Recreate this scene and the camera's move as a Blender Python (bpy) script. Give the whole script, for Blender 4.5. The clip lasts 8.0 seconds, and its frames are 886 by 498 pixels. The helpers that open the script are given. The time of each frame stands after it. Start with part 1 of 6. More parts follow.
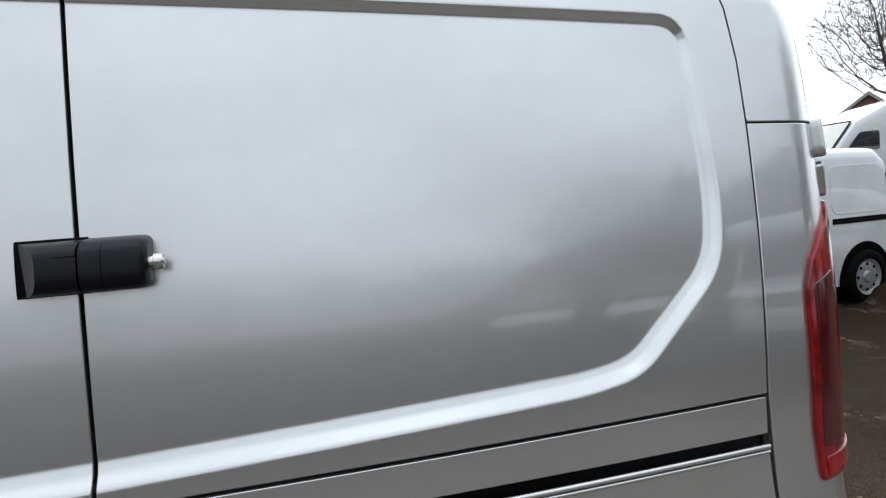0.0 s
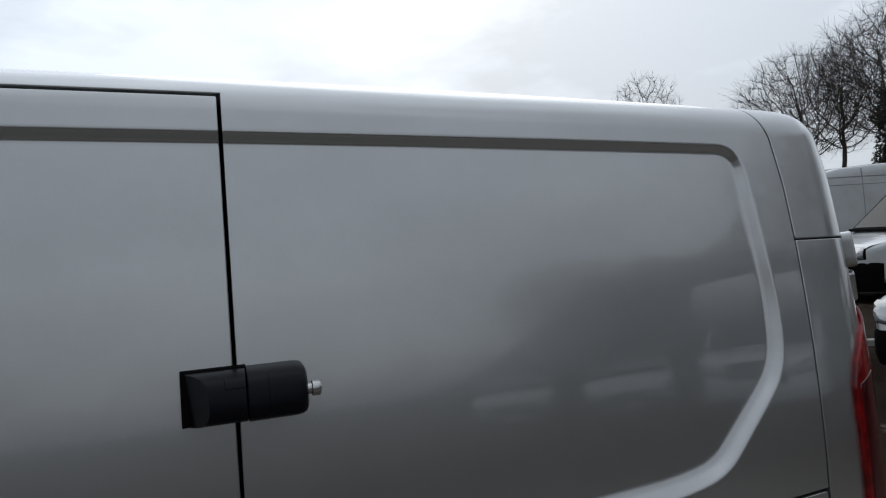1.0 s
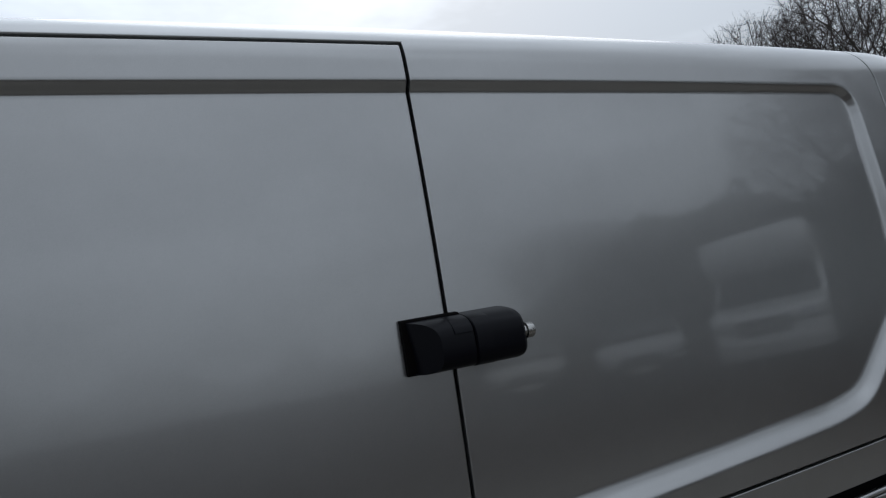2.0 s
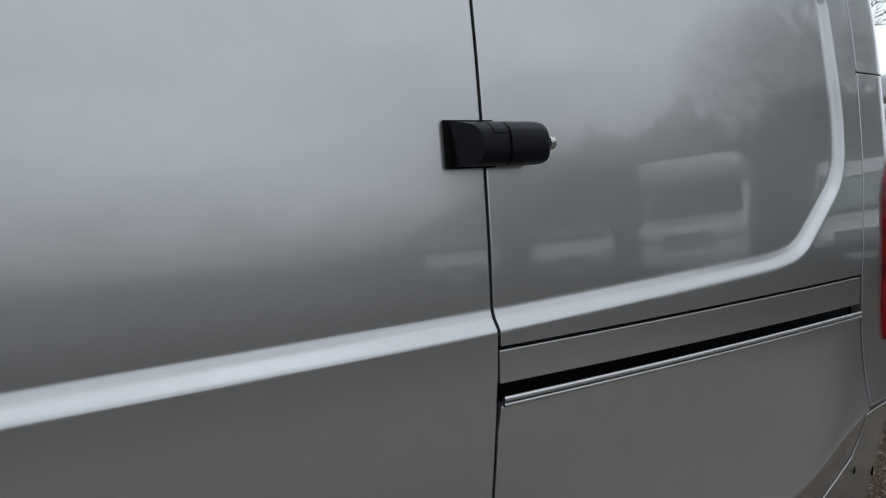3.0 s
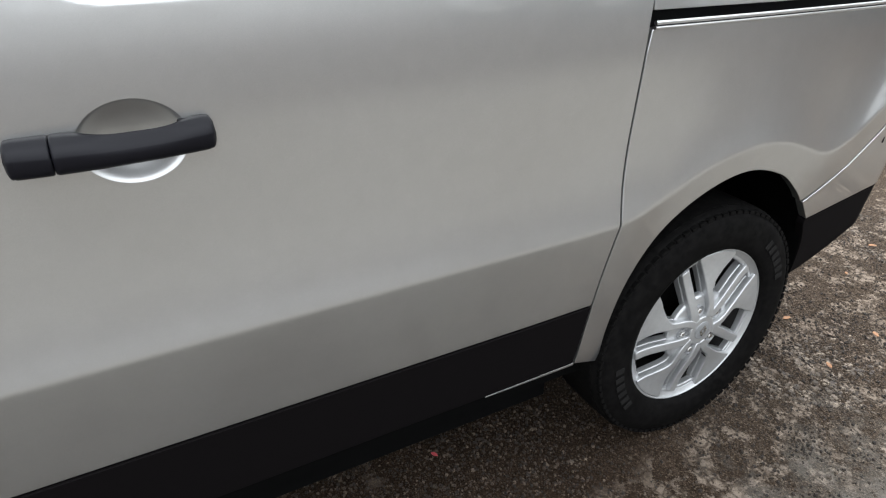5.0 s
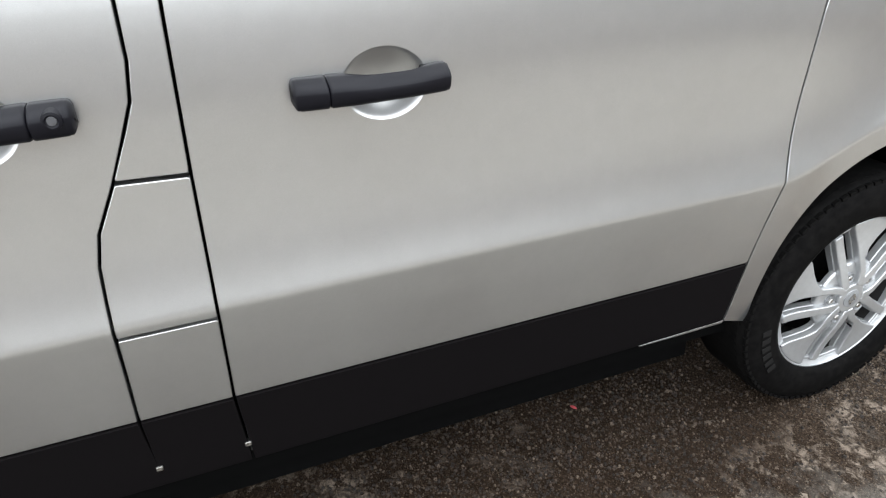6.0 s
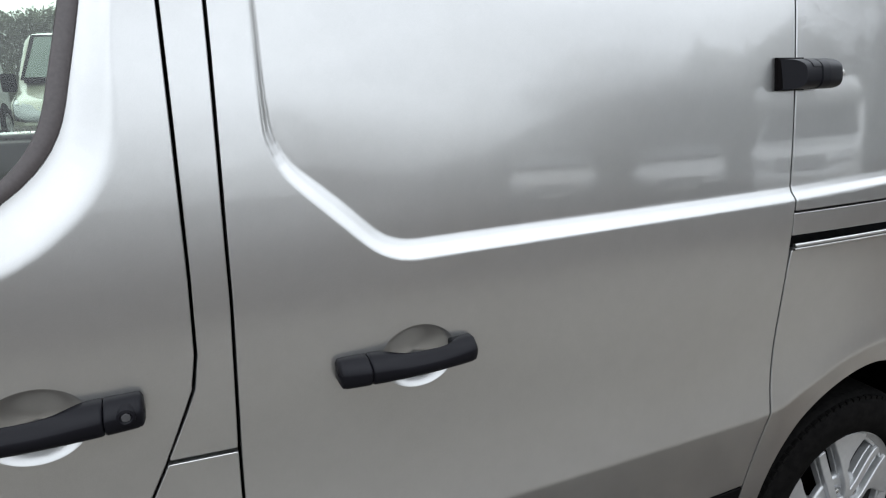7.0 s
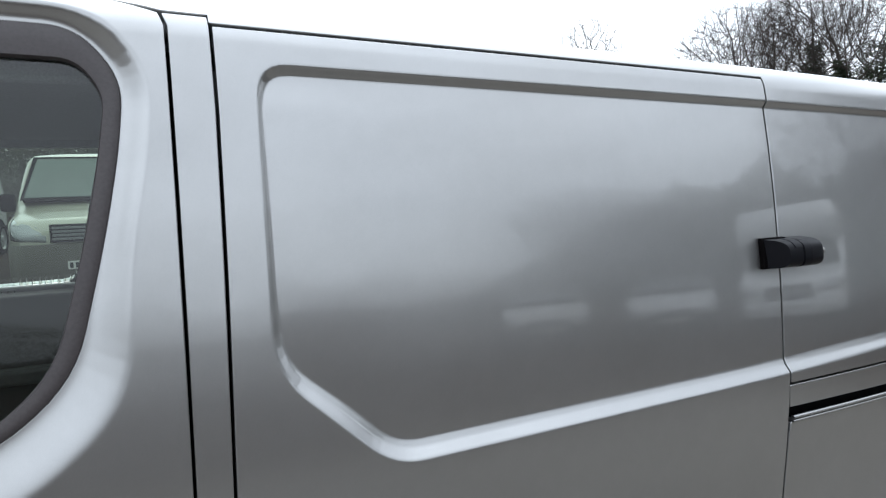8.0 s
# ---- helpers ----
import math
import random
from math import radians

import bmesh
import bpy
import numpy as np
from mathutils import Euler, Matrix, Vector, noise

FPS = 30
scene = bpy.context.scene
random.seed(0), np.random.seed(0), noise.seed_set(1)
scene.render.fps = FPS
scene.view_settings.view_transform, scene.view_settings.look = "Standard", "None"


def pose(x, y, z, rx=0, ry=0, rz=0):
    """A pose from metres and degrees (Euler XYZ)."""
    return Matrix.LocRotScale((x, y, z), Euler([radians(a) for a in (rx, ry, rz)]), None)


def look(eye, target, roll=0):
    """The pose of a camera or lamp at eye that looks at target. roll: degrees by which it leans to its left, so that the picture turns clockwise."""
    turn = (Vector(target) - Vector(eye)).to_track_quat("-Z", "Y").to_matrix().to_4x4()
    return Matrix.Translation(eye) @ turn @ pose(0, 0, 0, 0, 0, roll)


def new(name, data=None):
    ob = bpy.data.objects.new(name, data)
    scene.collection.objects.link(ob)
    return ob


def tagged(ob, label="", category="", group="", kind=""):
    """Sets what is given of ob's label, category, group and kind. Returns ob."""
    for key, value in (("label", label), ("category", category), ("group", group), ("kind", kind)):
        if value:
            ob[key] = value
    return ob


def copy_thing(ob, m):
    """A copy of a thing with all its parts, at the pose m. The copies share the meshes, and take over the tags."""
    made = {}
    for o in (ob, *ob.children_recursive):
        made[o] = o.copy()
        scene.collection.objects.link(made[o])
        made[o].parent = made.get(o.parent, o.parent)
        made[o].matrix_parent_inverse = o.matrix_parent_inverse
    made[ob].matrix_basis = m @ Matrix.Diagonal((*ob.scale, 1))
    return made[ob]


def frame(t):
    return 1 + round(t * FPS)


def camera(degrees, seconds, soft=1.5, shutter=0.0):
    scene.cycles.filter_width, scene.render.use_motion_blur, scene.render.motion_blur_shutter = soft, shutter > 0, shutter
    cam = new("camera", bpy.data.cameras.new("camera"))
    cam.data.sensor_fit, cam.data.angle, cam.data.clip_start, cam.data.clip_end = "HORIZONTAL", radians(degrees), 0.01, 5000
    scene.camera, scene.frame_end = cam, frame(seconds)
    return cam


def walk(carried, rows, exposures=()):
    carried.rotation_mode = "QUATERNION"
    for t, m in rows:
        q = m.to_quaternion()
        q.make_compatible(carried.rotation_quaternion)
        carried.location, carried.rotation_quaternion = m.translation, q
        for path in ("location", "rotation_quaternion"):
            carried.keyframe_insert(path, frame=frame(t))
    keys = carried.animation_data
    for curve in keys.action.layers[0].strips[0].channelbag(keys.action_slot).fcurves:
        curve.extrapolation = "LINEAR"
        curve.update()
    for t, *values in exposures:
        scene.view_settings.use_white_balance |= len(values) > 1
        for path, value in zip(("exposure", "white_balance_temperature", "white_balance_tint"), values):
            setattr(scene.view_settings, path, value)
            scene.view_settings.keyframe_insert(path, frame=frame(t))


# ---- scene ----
cam = camera(68.7, 8.0, soft=1.2)
PATH = [
    (0, (0.242, -0.792, 1.596), (0.714, 1.141, 1.397), -3.6),
    (0.5, (0.107, -0.827, 1.668), (0.76, 1.061, 1.566), -2.6),
    (1, (-0.003, -0.789, 1.698), (0.641, 1.104, 1.676), -3.4),
    (1.2, (-0.05, -0.746, 1.7), (0.523, 1.169, 1.757), -6.2),
    (2.5, (-0.412, -0.684, 1.614), (0.448, 1.11, 1.404), -4.1),
    (3, (-0.479, -0.738, 1.529), (0.435, 1.011, 1.207), -1.0),
    (3.5, (-0.57, -0.813, 1.485), (0.307, 0.908, 0.965), -2.1),
    (4, (-0.725, -0.857, 1.442), (0.135, 0.818, 0.766), -1.2),
    (4.2, (-0.789, -0.808, 1.413), (0.121, 0.799, 0.644), -1.0),
    (5.3, (-0.97, -0.936, 1.336), (-0.22, 0.637, 0.354), -0.2),
    (5.5, (-1.027, -0.957, 1.315), (-0.404, 0.673, 0.337), -1.9),
    (6, (-1.15, -0.944, 1.336), (-0.542, 0.699, 0.371), -1.9),
    (6.5, (-1.223, -0.928, 1.429), (-0.499, 0.766, 0.652), -2.3),
    (7, (-1.25, -0.928, 1.552), (-0.469, 0.831, 1.01), -0.8),
    (7.5, (-1.274, -0.914, 1.617), (-0.441, 0.864, 1.238), -0.2),
    (8, (-1.269, -0.918, 1.712), (-0.43, 0.883, 1.482), -1.1),
]
EXPOSURES = [(0, 0.38, 6450, 10), (0.5, -0.27, 6350, 10), (1, -1.1, 6300, 10), (1.2, -1.25, 6250, 10), (2.4, -1.12, 6200, 10), (3, -0.25, 6400, 10), (3.5, 0.15, 6500, 10), (4, 0.52, 6750, 10), (5.3, 1.65, 6700, 10), (5.5, 1.77, 6750, 10), (6, 1.92, 6750, 10), (6.5, 1.5, 6700, 10), (7, 0.88, 6600, 10), (7.5, 0.45, 6500, 10), (8, 0.22, 6300, 10)]
walk(cam, [(t, look(eye, target, roll)) for t, eye, target, roll in PATH], EXPOSURES)


# ---- world ----
world = bpy.data.worlds.new("overcast_sky")
scene.world = world
world.use_nodes = True
wn, wl = world.node_tree.nodes, world.node_tree.links
wn.clear()
w_out = wn.new("ShaderNodeOutputWorld")
w_bg = wn.new("ShaderNodeBackground")
w_sky = wn.new("ShaderNodeTexSky")
w_sky.sky_type = "NISHITA"
w_sky.sun_disc = False
w_sky.sun_elevation = radians(36)
w_sky.sun_rotation = radians(20)
w_sky.air_density = 1.2
w_sky.dust_density = 3.0
w_dim = wn.new("ShaderNodeVectorMath")
w_dim.operation = "SCALE"
w_dim.inputs["Scale"].default_value = 0.10
w_co = wn.new("ShaderNodeTexCoord")
w_map = wn.new("ShaderNodeMapping")
w_map.inputs["Scale"].default_value = (1.0, 1.0, 2.6)
w_noise = wn.new("ShaderNodeTexNoise")
w_noise.inputs["Scale"].default_value = 2.2
w_noise.inputs["Detail"].default_value = 6.0
w_noise.inputs["Roughness"].default_value = 0.55
w_ramp = wn.new("ShaderNodeValToRGB")
w_ramp.color_ramp.elements[0].position = 0.42
w_ramp.color_ramp.elements[0].color = (0.84, 0.905, 0.98, 1)
w_ramp.color_ramp.elements[1].position = 0.58
w_ramp.color_ramp.elements[1].color = (1.16, 1.25, 1.35, 1)
w_mix = wn.new("ShaderNodeMix")
w_mix.data_type = "RGBA"
w_mix.inputs["Factor"].default_value = 0.88
wl.new(w_co.outputs["Generated"], w_map.inputs["Vector"])
wl.new(w_map.outputs["Vector"], w_noise.inputs["Vector"])
wl.new(w_noise.outputs["Fac"], w_ramp.inputs["Fac"])
wl.new(w_sky.outputs["Color"], w_dim.inputs[0])
wl.new(w_dim.outputs["Vector"], w_mix.inputs["A"])
wl.new(w_ramp.outputs["Color"], w_mix.inputs["B"])
# thinner cloud round the hidden sun, beyond the van
w_dot = wn.new("ShaderNodeVectorMath")
w_dot.operation = "DOT_PRODUCT"
w_dot.inputs[1].default_value = (0.02, 0.95, 0.30)
w_glow = wn.new("ShaderNodeMapRange")
w_glow.interpolation_type = "SMOOTHSTEP"
w_glow.inputs["From Min"].default_value = -0.15
w_glow.inputs["From Max"].default_value = 0.85
w_glow.inputs["To Min"].default_value = 1.0
w_glow.inputs["To Max"].default_value = 1.85
w_lit = wn.new("ShaderNodeVectorMath")
w_lit.operation = "SCALE"
w_xyz = wn.new("ShaderNodeSeparateXYZ")
w_high = wn.new("ShaderNodeMapRange")
w_high.inputs["To Min"].default_value = 0.78
w_high.inputs["To Max"].default_value = 1.45
w_both = wn.new("ShaderNodeMath")
w_both.operation = "MULTIPLY"
wl.new(w_co.outputs["Generated"], w_xyz.inputs["Vector"])
wl.new(w_xyz.outputs["Z"], w_high.inputs["Value"])
wl.new(w_high.outputs["Result"], w_both.inputs[0])
wl.new(w_glow.outputs["Result"], w_both.inputs[1])
wl.new(w_co.outputs["Generated"], w_dot.inputs[0])
wl.new(w_dot.outputs["Value"], w_glow.inputs["Value"])
wl.new(w_mix.outputs["Result"], w_lit.inputs[0])
wl.new(w_both.outputs["Value"], w_lit.inputs["Scale"])
wl.new(w_lit.outputs["Vector"], w_bg.inputs["Color"])
wl.new(w_bg.outputs["Background"], w_out.inputs["Surface"])
w_bg.inputs["Strength"].default_value = 1.0

sun_data = bpy.data.lights.new("sun", "SUN")
sun_data.energy = 0.6
sun_data.angle = radians(50)
sun_data.color = (1.0, 0.97, 0.92)
sun = new("sun", sun_data)
sun.matrix_world = look((4, 10, 8), (0, 0, 0))

# ---- materials ----
def material(name):
    m = bpy.data.materials.new(name)
    m.use_nodes = True
    n, l = m.node_tree.nodes, m.node_tree.links
    return m, n, l, n["Principled BSDF"]


def tex(n, l, kind, scale, detail=4.0, stretch=None, rough=0.55):
    """A noise or voronoi texture in object space, of that many features a metre."""
    co = n.new("ShaderNodeTexCoord")
    t = n.new("ShaderNodeTexNoise" if kind == "noise" else "ShaderNodeTexVoronoi")
    t.inputs["Scale"].default_value = scale
    if kind == "noise":
        t.inputs["Detail"].default_value = detail
        t.inputs["Roughness"].default_value = rough
    if stretch:
        mp = n.new("ShaderNodeMapping")
        mp.inputs["Scale"].default_value = stretch
        l.new(co.outputs["Object"], mp.inputs["Vector"])
        l.new(mp.outputs["Vector"], t.inputs["Vector"])
    else:
        l.new(co.outputs["Object"], t.inputs["Vector"])
    return t


def ramp(n, l, source, stops):
    r = n.new("ShaderNodeValToRGB")
    r.color_ramp.elements[0].position, r.color_ramp.elements[0].color = stops[0][0], (*stops[0][1], 1)
    r.color_ramp.elements[1].position, r.color_ramp.elements[1].color = stops[-1][0], (*stops[-1][1], 1)
    for p, c in stops[1:-1]:
        r.color_ramp.elements.new(p).color = (*c, 1)
    l.new(source, r.inputs["Fac"])
    return r


def bump(n, l, source, bsdf, strength, distance):
    b = n.new("ShaderNodeBump")
    b.inputs["Strength"].default_value = strength
    b.inputs["Distance"].default_value = distance
    l.new(source, b.inputs["Height"])
    l.new(b.outputs["Normal"], bsdf.inputs["Normal"])
    return b


def grey(v, tint=(1, 1, 1)):
    return tuple(v * c for c in tint)


def plain(name, colour, rough=0.5, metal=0.0, var=0.12, scale=40, bump_d=0.0, coat=0.0, coat_rough=0.05, spec=0.5):
    """A surface of one colour with fine mottling in tone and gloss."""
    m, n, l, b = material(name)
    t = tex(n, l, "noise", scale, 5)
    r = ramp(n, l, t.outputs["Fac"], [(0.3, grey(1 - var, colour)), (0.7, grey(1 + var, colour))])
    l.new(r.outputs["Color"], b.inputs["Base Color"])
    rr = n.new("ShaderNodeMapRange")
    rr.inputs["To Min"].default_value = max(rough - 0.06, 0.0)
    rr.inputs["To Max"].default_value = rough + 0.06
    l.new(t.outputs["Fac"], rr.inputs["Value"])
    l.new(rr.outputs["Result"], b.inputs["Roughness"])
    b.inputs["Metallic"].default_value = metal
    b.inputs["Specular IOR Level"].default_value = spec
    b.inputs["Coat Weight"].default_value = coat
    b.inputs["Coat Roughness"].default_value = coat_rough
    if bump_d:
        bump(n, l, t.outputs["Fac"], b, 0.5, bump_d)
    return m


def paint(name, colour, metal, rough, dirt=(0.30, 0.27, 0.23), dirt_amount=0.12, orange_peel=0.00002, coat_ior=1.5):
    """Lacquered car paint: metallic flake under a clear coat, with a thin film of road dust."""
    m, n, l, b = material(name)
    big = tex(n, l, "noise", 2.3, 6)
    flake = tex(n, l, "noise", 1800, 1)
    peel = tex(n, l, "noise", 160, 1)
    base = ramp(n, l, flake.outputs["Fac"], [(0.3, grey(0.93, colour)), (0.7, grey(1.07, colour))])
    mott = tex(n, l, "noise", 22, 5, rough=0.7)
    film = ramp(n, l, mott.outputs["Fac"], [(0.3, grey(0.955)), (0.7, grey(1.0))])
    soft = n.new("ShaderNodeMix")
    soft.data_type = "RGBA"
    soft.blend_type = "MULTIPLY"
    soft.inputs["Factor"].default_value = 1.0
    l.new(base.outputs["Color"], soft.inputs["A"])
    l.new(film.outputs["Color"], soft.inputs["B"])
    mix = n.new("ShaderNodeMix")
    mix.data_type = "RGBA"
    dust = ramp(n, l, big.outputs["Fac"], [(0.45, (0, 0, 0)), (0.75, grey(dirt_amount))])
    l.new(dust.outputs["Color"], mix.inputs["Factor"])
    l.new(soft.outputs["Result"], mix.inputs["A"])
    mix.inputs["B"].default_value = (*dirt, 1)
    l.new(mix.outputs["Result"], b.inputs["Base Color"])
    b.inputs["Metallic"].default_value = metal
    b.inputs["Roughness"].default_value = rough
    b.inputs["Coat Weight"].default_value = 1.0
    b.inputs["Coat IOR"].default_value = coat_ior
    cr = n.new("ShaderNodeMapRange")
    cr.inputs["To Min"].default_value = 0.025
    cr.inputs["To Max"].default_value = 0.055
    l.new(big.outputs["Fac"], cr.inputs["Value"])
    l.new(cr.outputs["Result"], b.inputs["Coat Roughness"])
    pb = n.new("ShaderNodeBump")
    pb.inputs["Strength"].default_value = 0.25
    pb.inputs["Distance"].default_value = orange_peel
    l.new(peel.outputs["Fac"], pb.inputs["Height"])
    l.new(pb.outputs["Normal"], b.inputs["Coat Normal"])
    return m


SILVER = paint("silver_paint", (0.51, 0.51, 0.505), 0.90, 0.30, coat_ior=1.75)
HOMEWHITE = paint("motorhome_white", (0.54, 0.55, 0.55), 0.0, 0.35, dirt_amount=0.15)
WHITE = paint("white_paint", (0.50, 0.51, 0.51), 0.0, 0.35, dirt_amount=0.35)
OFFWHITE = paint("grubby_white_paint", (0.40, 0.40, 0.385), 0.0, 0.4, dirt_amount=0.5)
GREYPAINT = paint("grey_paint", (0.30, 0.31, 0.32), 0.5, 0.4, dirt_amount=0.4)
GOLDPAINT = paint("dull_gold_paint", (0.30, 0.295, 0.225), 0.35, 0.38, dirt_amount=0.4)
# the body's gold darkened, for the shade low on the nose
GOLDSHADE = plain("shaded_gold_bumper", (0.105, 0.098, 0.074), 0.5, scale=9)
TRIM = plain("black_textured_plastic", (0.0040, 0.0033, 0.0036), 0.75, spec=0.045, scale=900, var=0.25, bump_d=0.0002)
HANDLE = plain("satin_black_plastic", (0.0052, 0.0050, 0.0072), 0.42, spec=0.14, scale=700, var=0.15, bump_d=0.00005)
LOCKBLACK = plain("black_coated_metal", (0.0035, 0.0035, 0.006), 0.34, spec=0.16, scale=500, var=0.15, bump_d=0.00004)
RUBBER = plain("door_seal_rubber", (0.008, 0.008, 0.009), 0.7, scale=300, spec=0.2)
SEAL = plain("window_seal", (0.082, 0.071, 0.072), 0.45, scale=200)
# near-black for underbody parts, and for the shade in gaps and openings
SHADOW = plain("underbody_and_shade_black", (0.003, 0.003, 0.003), 0.9, scale=30, spec=0.015)
STEEL = plain("brushed_steel", (0.55, 0.54, 0.52), 0.28, 1.0, scale=300)
ALLOY = plain("silver_alloy", (0.42, 0.425, 0.43), 0.34, 0.62, var=0.06, scale=60, coat=0.5)
KEYGREY = plain("dull_key_barrel", (0.09, 0.09, 0.095), 0.45, 0.5)
SEAM = plain("panel_seam", (0.24, 0.24, 0.24), 0.7)
# rim inside painted near-black, for the shade behind the spokes
BARREL = plain("shaded_rim_inside", (0.014, 0.013, 0.0125), 0.6, 0.2, scale=40)
HUBCAP = plain("grey_plastic_wheel", (0.25, 0.255, 0.26), 0.4, 0.3, scale=40)
CARDLIN = plain("grey_headlining", (0.80, 0.80, 0.84), 0.9, scale=300)
INTERIOR = plain("grey_cab_plastic", (0.15, 0.145, 0.148), 0.6, scale=200)
PLATE = plain("number_plate_white", (0.72, 0.72, 0.68), 0.35, scale=80)
BARS = plain("plate_marks", (0.02, 0.02, 0.02), 0.5)


def tyre_material():
    m, n, l, b = material("tyre_rubber")
    t = tex(n, l, "noise", 60, 6)
    r = ramp(n, l, t.outputs["Fac"], [(0.35, (0.0030, 0.0029, 0.0029)), (0.75, (0.0075, 0.0071, 0.0068))])
    l.new(r.outputs["Color"], b.inputs["Base Color"])
    b.inputs["Roughness"].default_value = 0.66
    b.inputs["Specular IOR Level"].default_value = 0.025
    bump(n, l, t.outputs["Fac"], b, 0.3, 0.0006)
    return m


TYRE = tyre_material()
TYRELETTER = plain("raised_tyre_lettering", (0.0085, 0.0080, 0.0078), 0.8, scale=200, spec=0.12)


def red_lens():
    m, n, l, b = material("red_lamp_lens")
    t = tex(n, l, "noise", 25, 3)
    r = ramp(n, l, t.outputs["Fac"], [(0.35, (0.10, 0.002, 0.003)), (0.7, (0.30, 0.007, 0.007))])
    l.new(r.outputs["Color"], b.inputs["Base Color"])
    b.inputs["Roughness"].default_value = 0.12
    b.inputs["Specular IOR Level"].default_value = 0.35
    b.inputs["Coat Weight"].default_value = 0.3
    return m


REDLENS = red_lens()
DARKRED = plain("dark_red_lens", (0.055, 0.003, 0.005), 0.14, scale=30, coat=0.3)
CLEARLENS = plain("clear_lamp_lens", (0.22, 0.225, 0.23), 0.12, 0.5, scale=60, coat=1.0)


def glass(name, tint, rough=0.0):
    m, n, l, b = material(name)
    out = n["Material Output"]
    tr = n.new("ShaderNodeBsdfTransparent")
    tr.inputs["Color"].default_value = (*tint, 1)
    gl = n.new("ShaderNodeBsdfGlossy")
    gl.inputs["Roughness"].default_value = rough
    fr = n.new("ShaderNodeFresnel")
    fr.inputs["IOR"].default_value = 1.75
    t = tex(n, l, "noise", 3, 3)
    mr = n.new("ShaderNodeMapRange")
    mr.inputs["To Min"].default_value = 0.0
    mr.inputs["To Max"].default_value = 0.02
    l.new(t.outputs["Fac"], mr.inputs["Value"])
    l.new(mr.outputs["Result"], gl.inputs["Roughness"])
    mx = n.new("ShaderNodeMixShader")
    l.new(fr.outputs["Fac"], mx.inputs["Fac"])
    l.new(tr.outputs["BSDF"], mx.inputs[1])
    l.new(gl.outputs["BSDF"], mx.inputs[2])
    l.new(mx.outputs["Shader"], out.inputs["Surface"])
    n.remove(b)
    return m


GLASS = glass("green_tinted_window_glass", (0.66, 0.73, 0.67))
DARKGLASS = plain("dark_car_glass", (0.02, 0.024, 0.026), 0.03, scale=3, coat=1.0, coat_rough=0.02)
# pale base colour stands in for the sky mirrored in van windscreens
PALEGLASS = plain("painted_sky_windscreen", (0.165, 0.195, 0.175), 0.12, scale=4, spec=0.2)
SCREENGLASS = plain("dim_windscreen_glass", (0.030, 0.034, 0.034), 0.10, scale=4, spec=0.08)


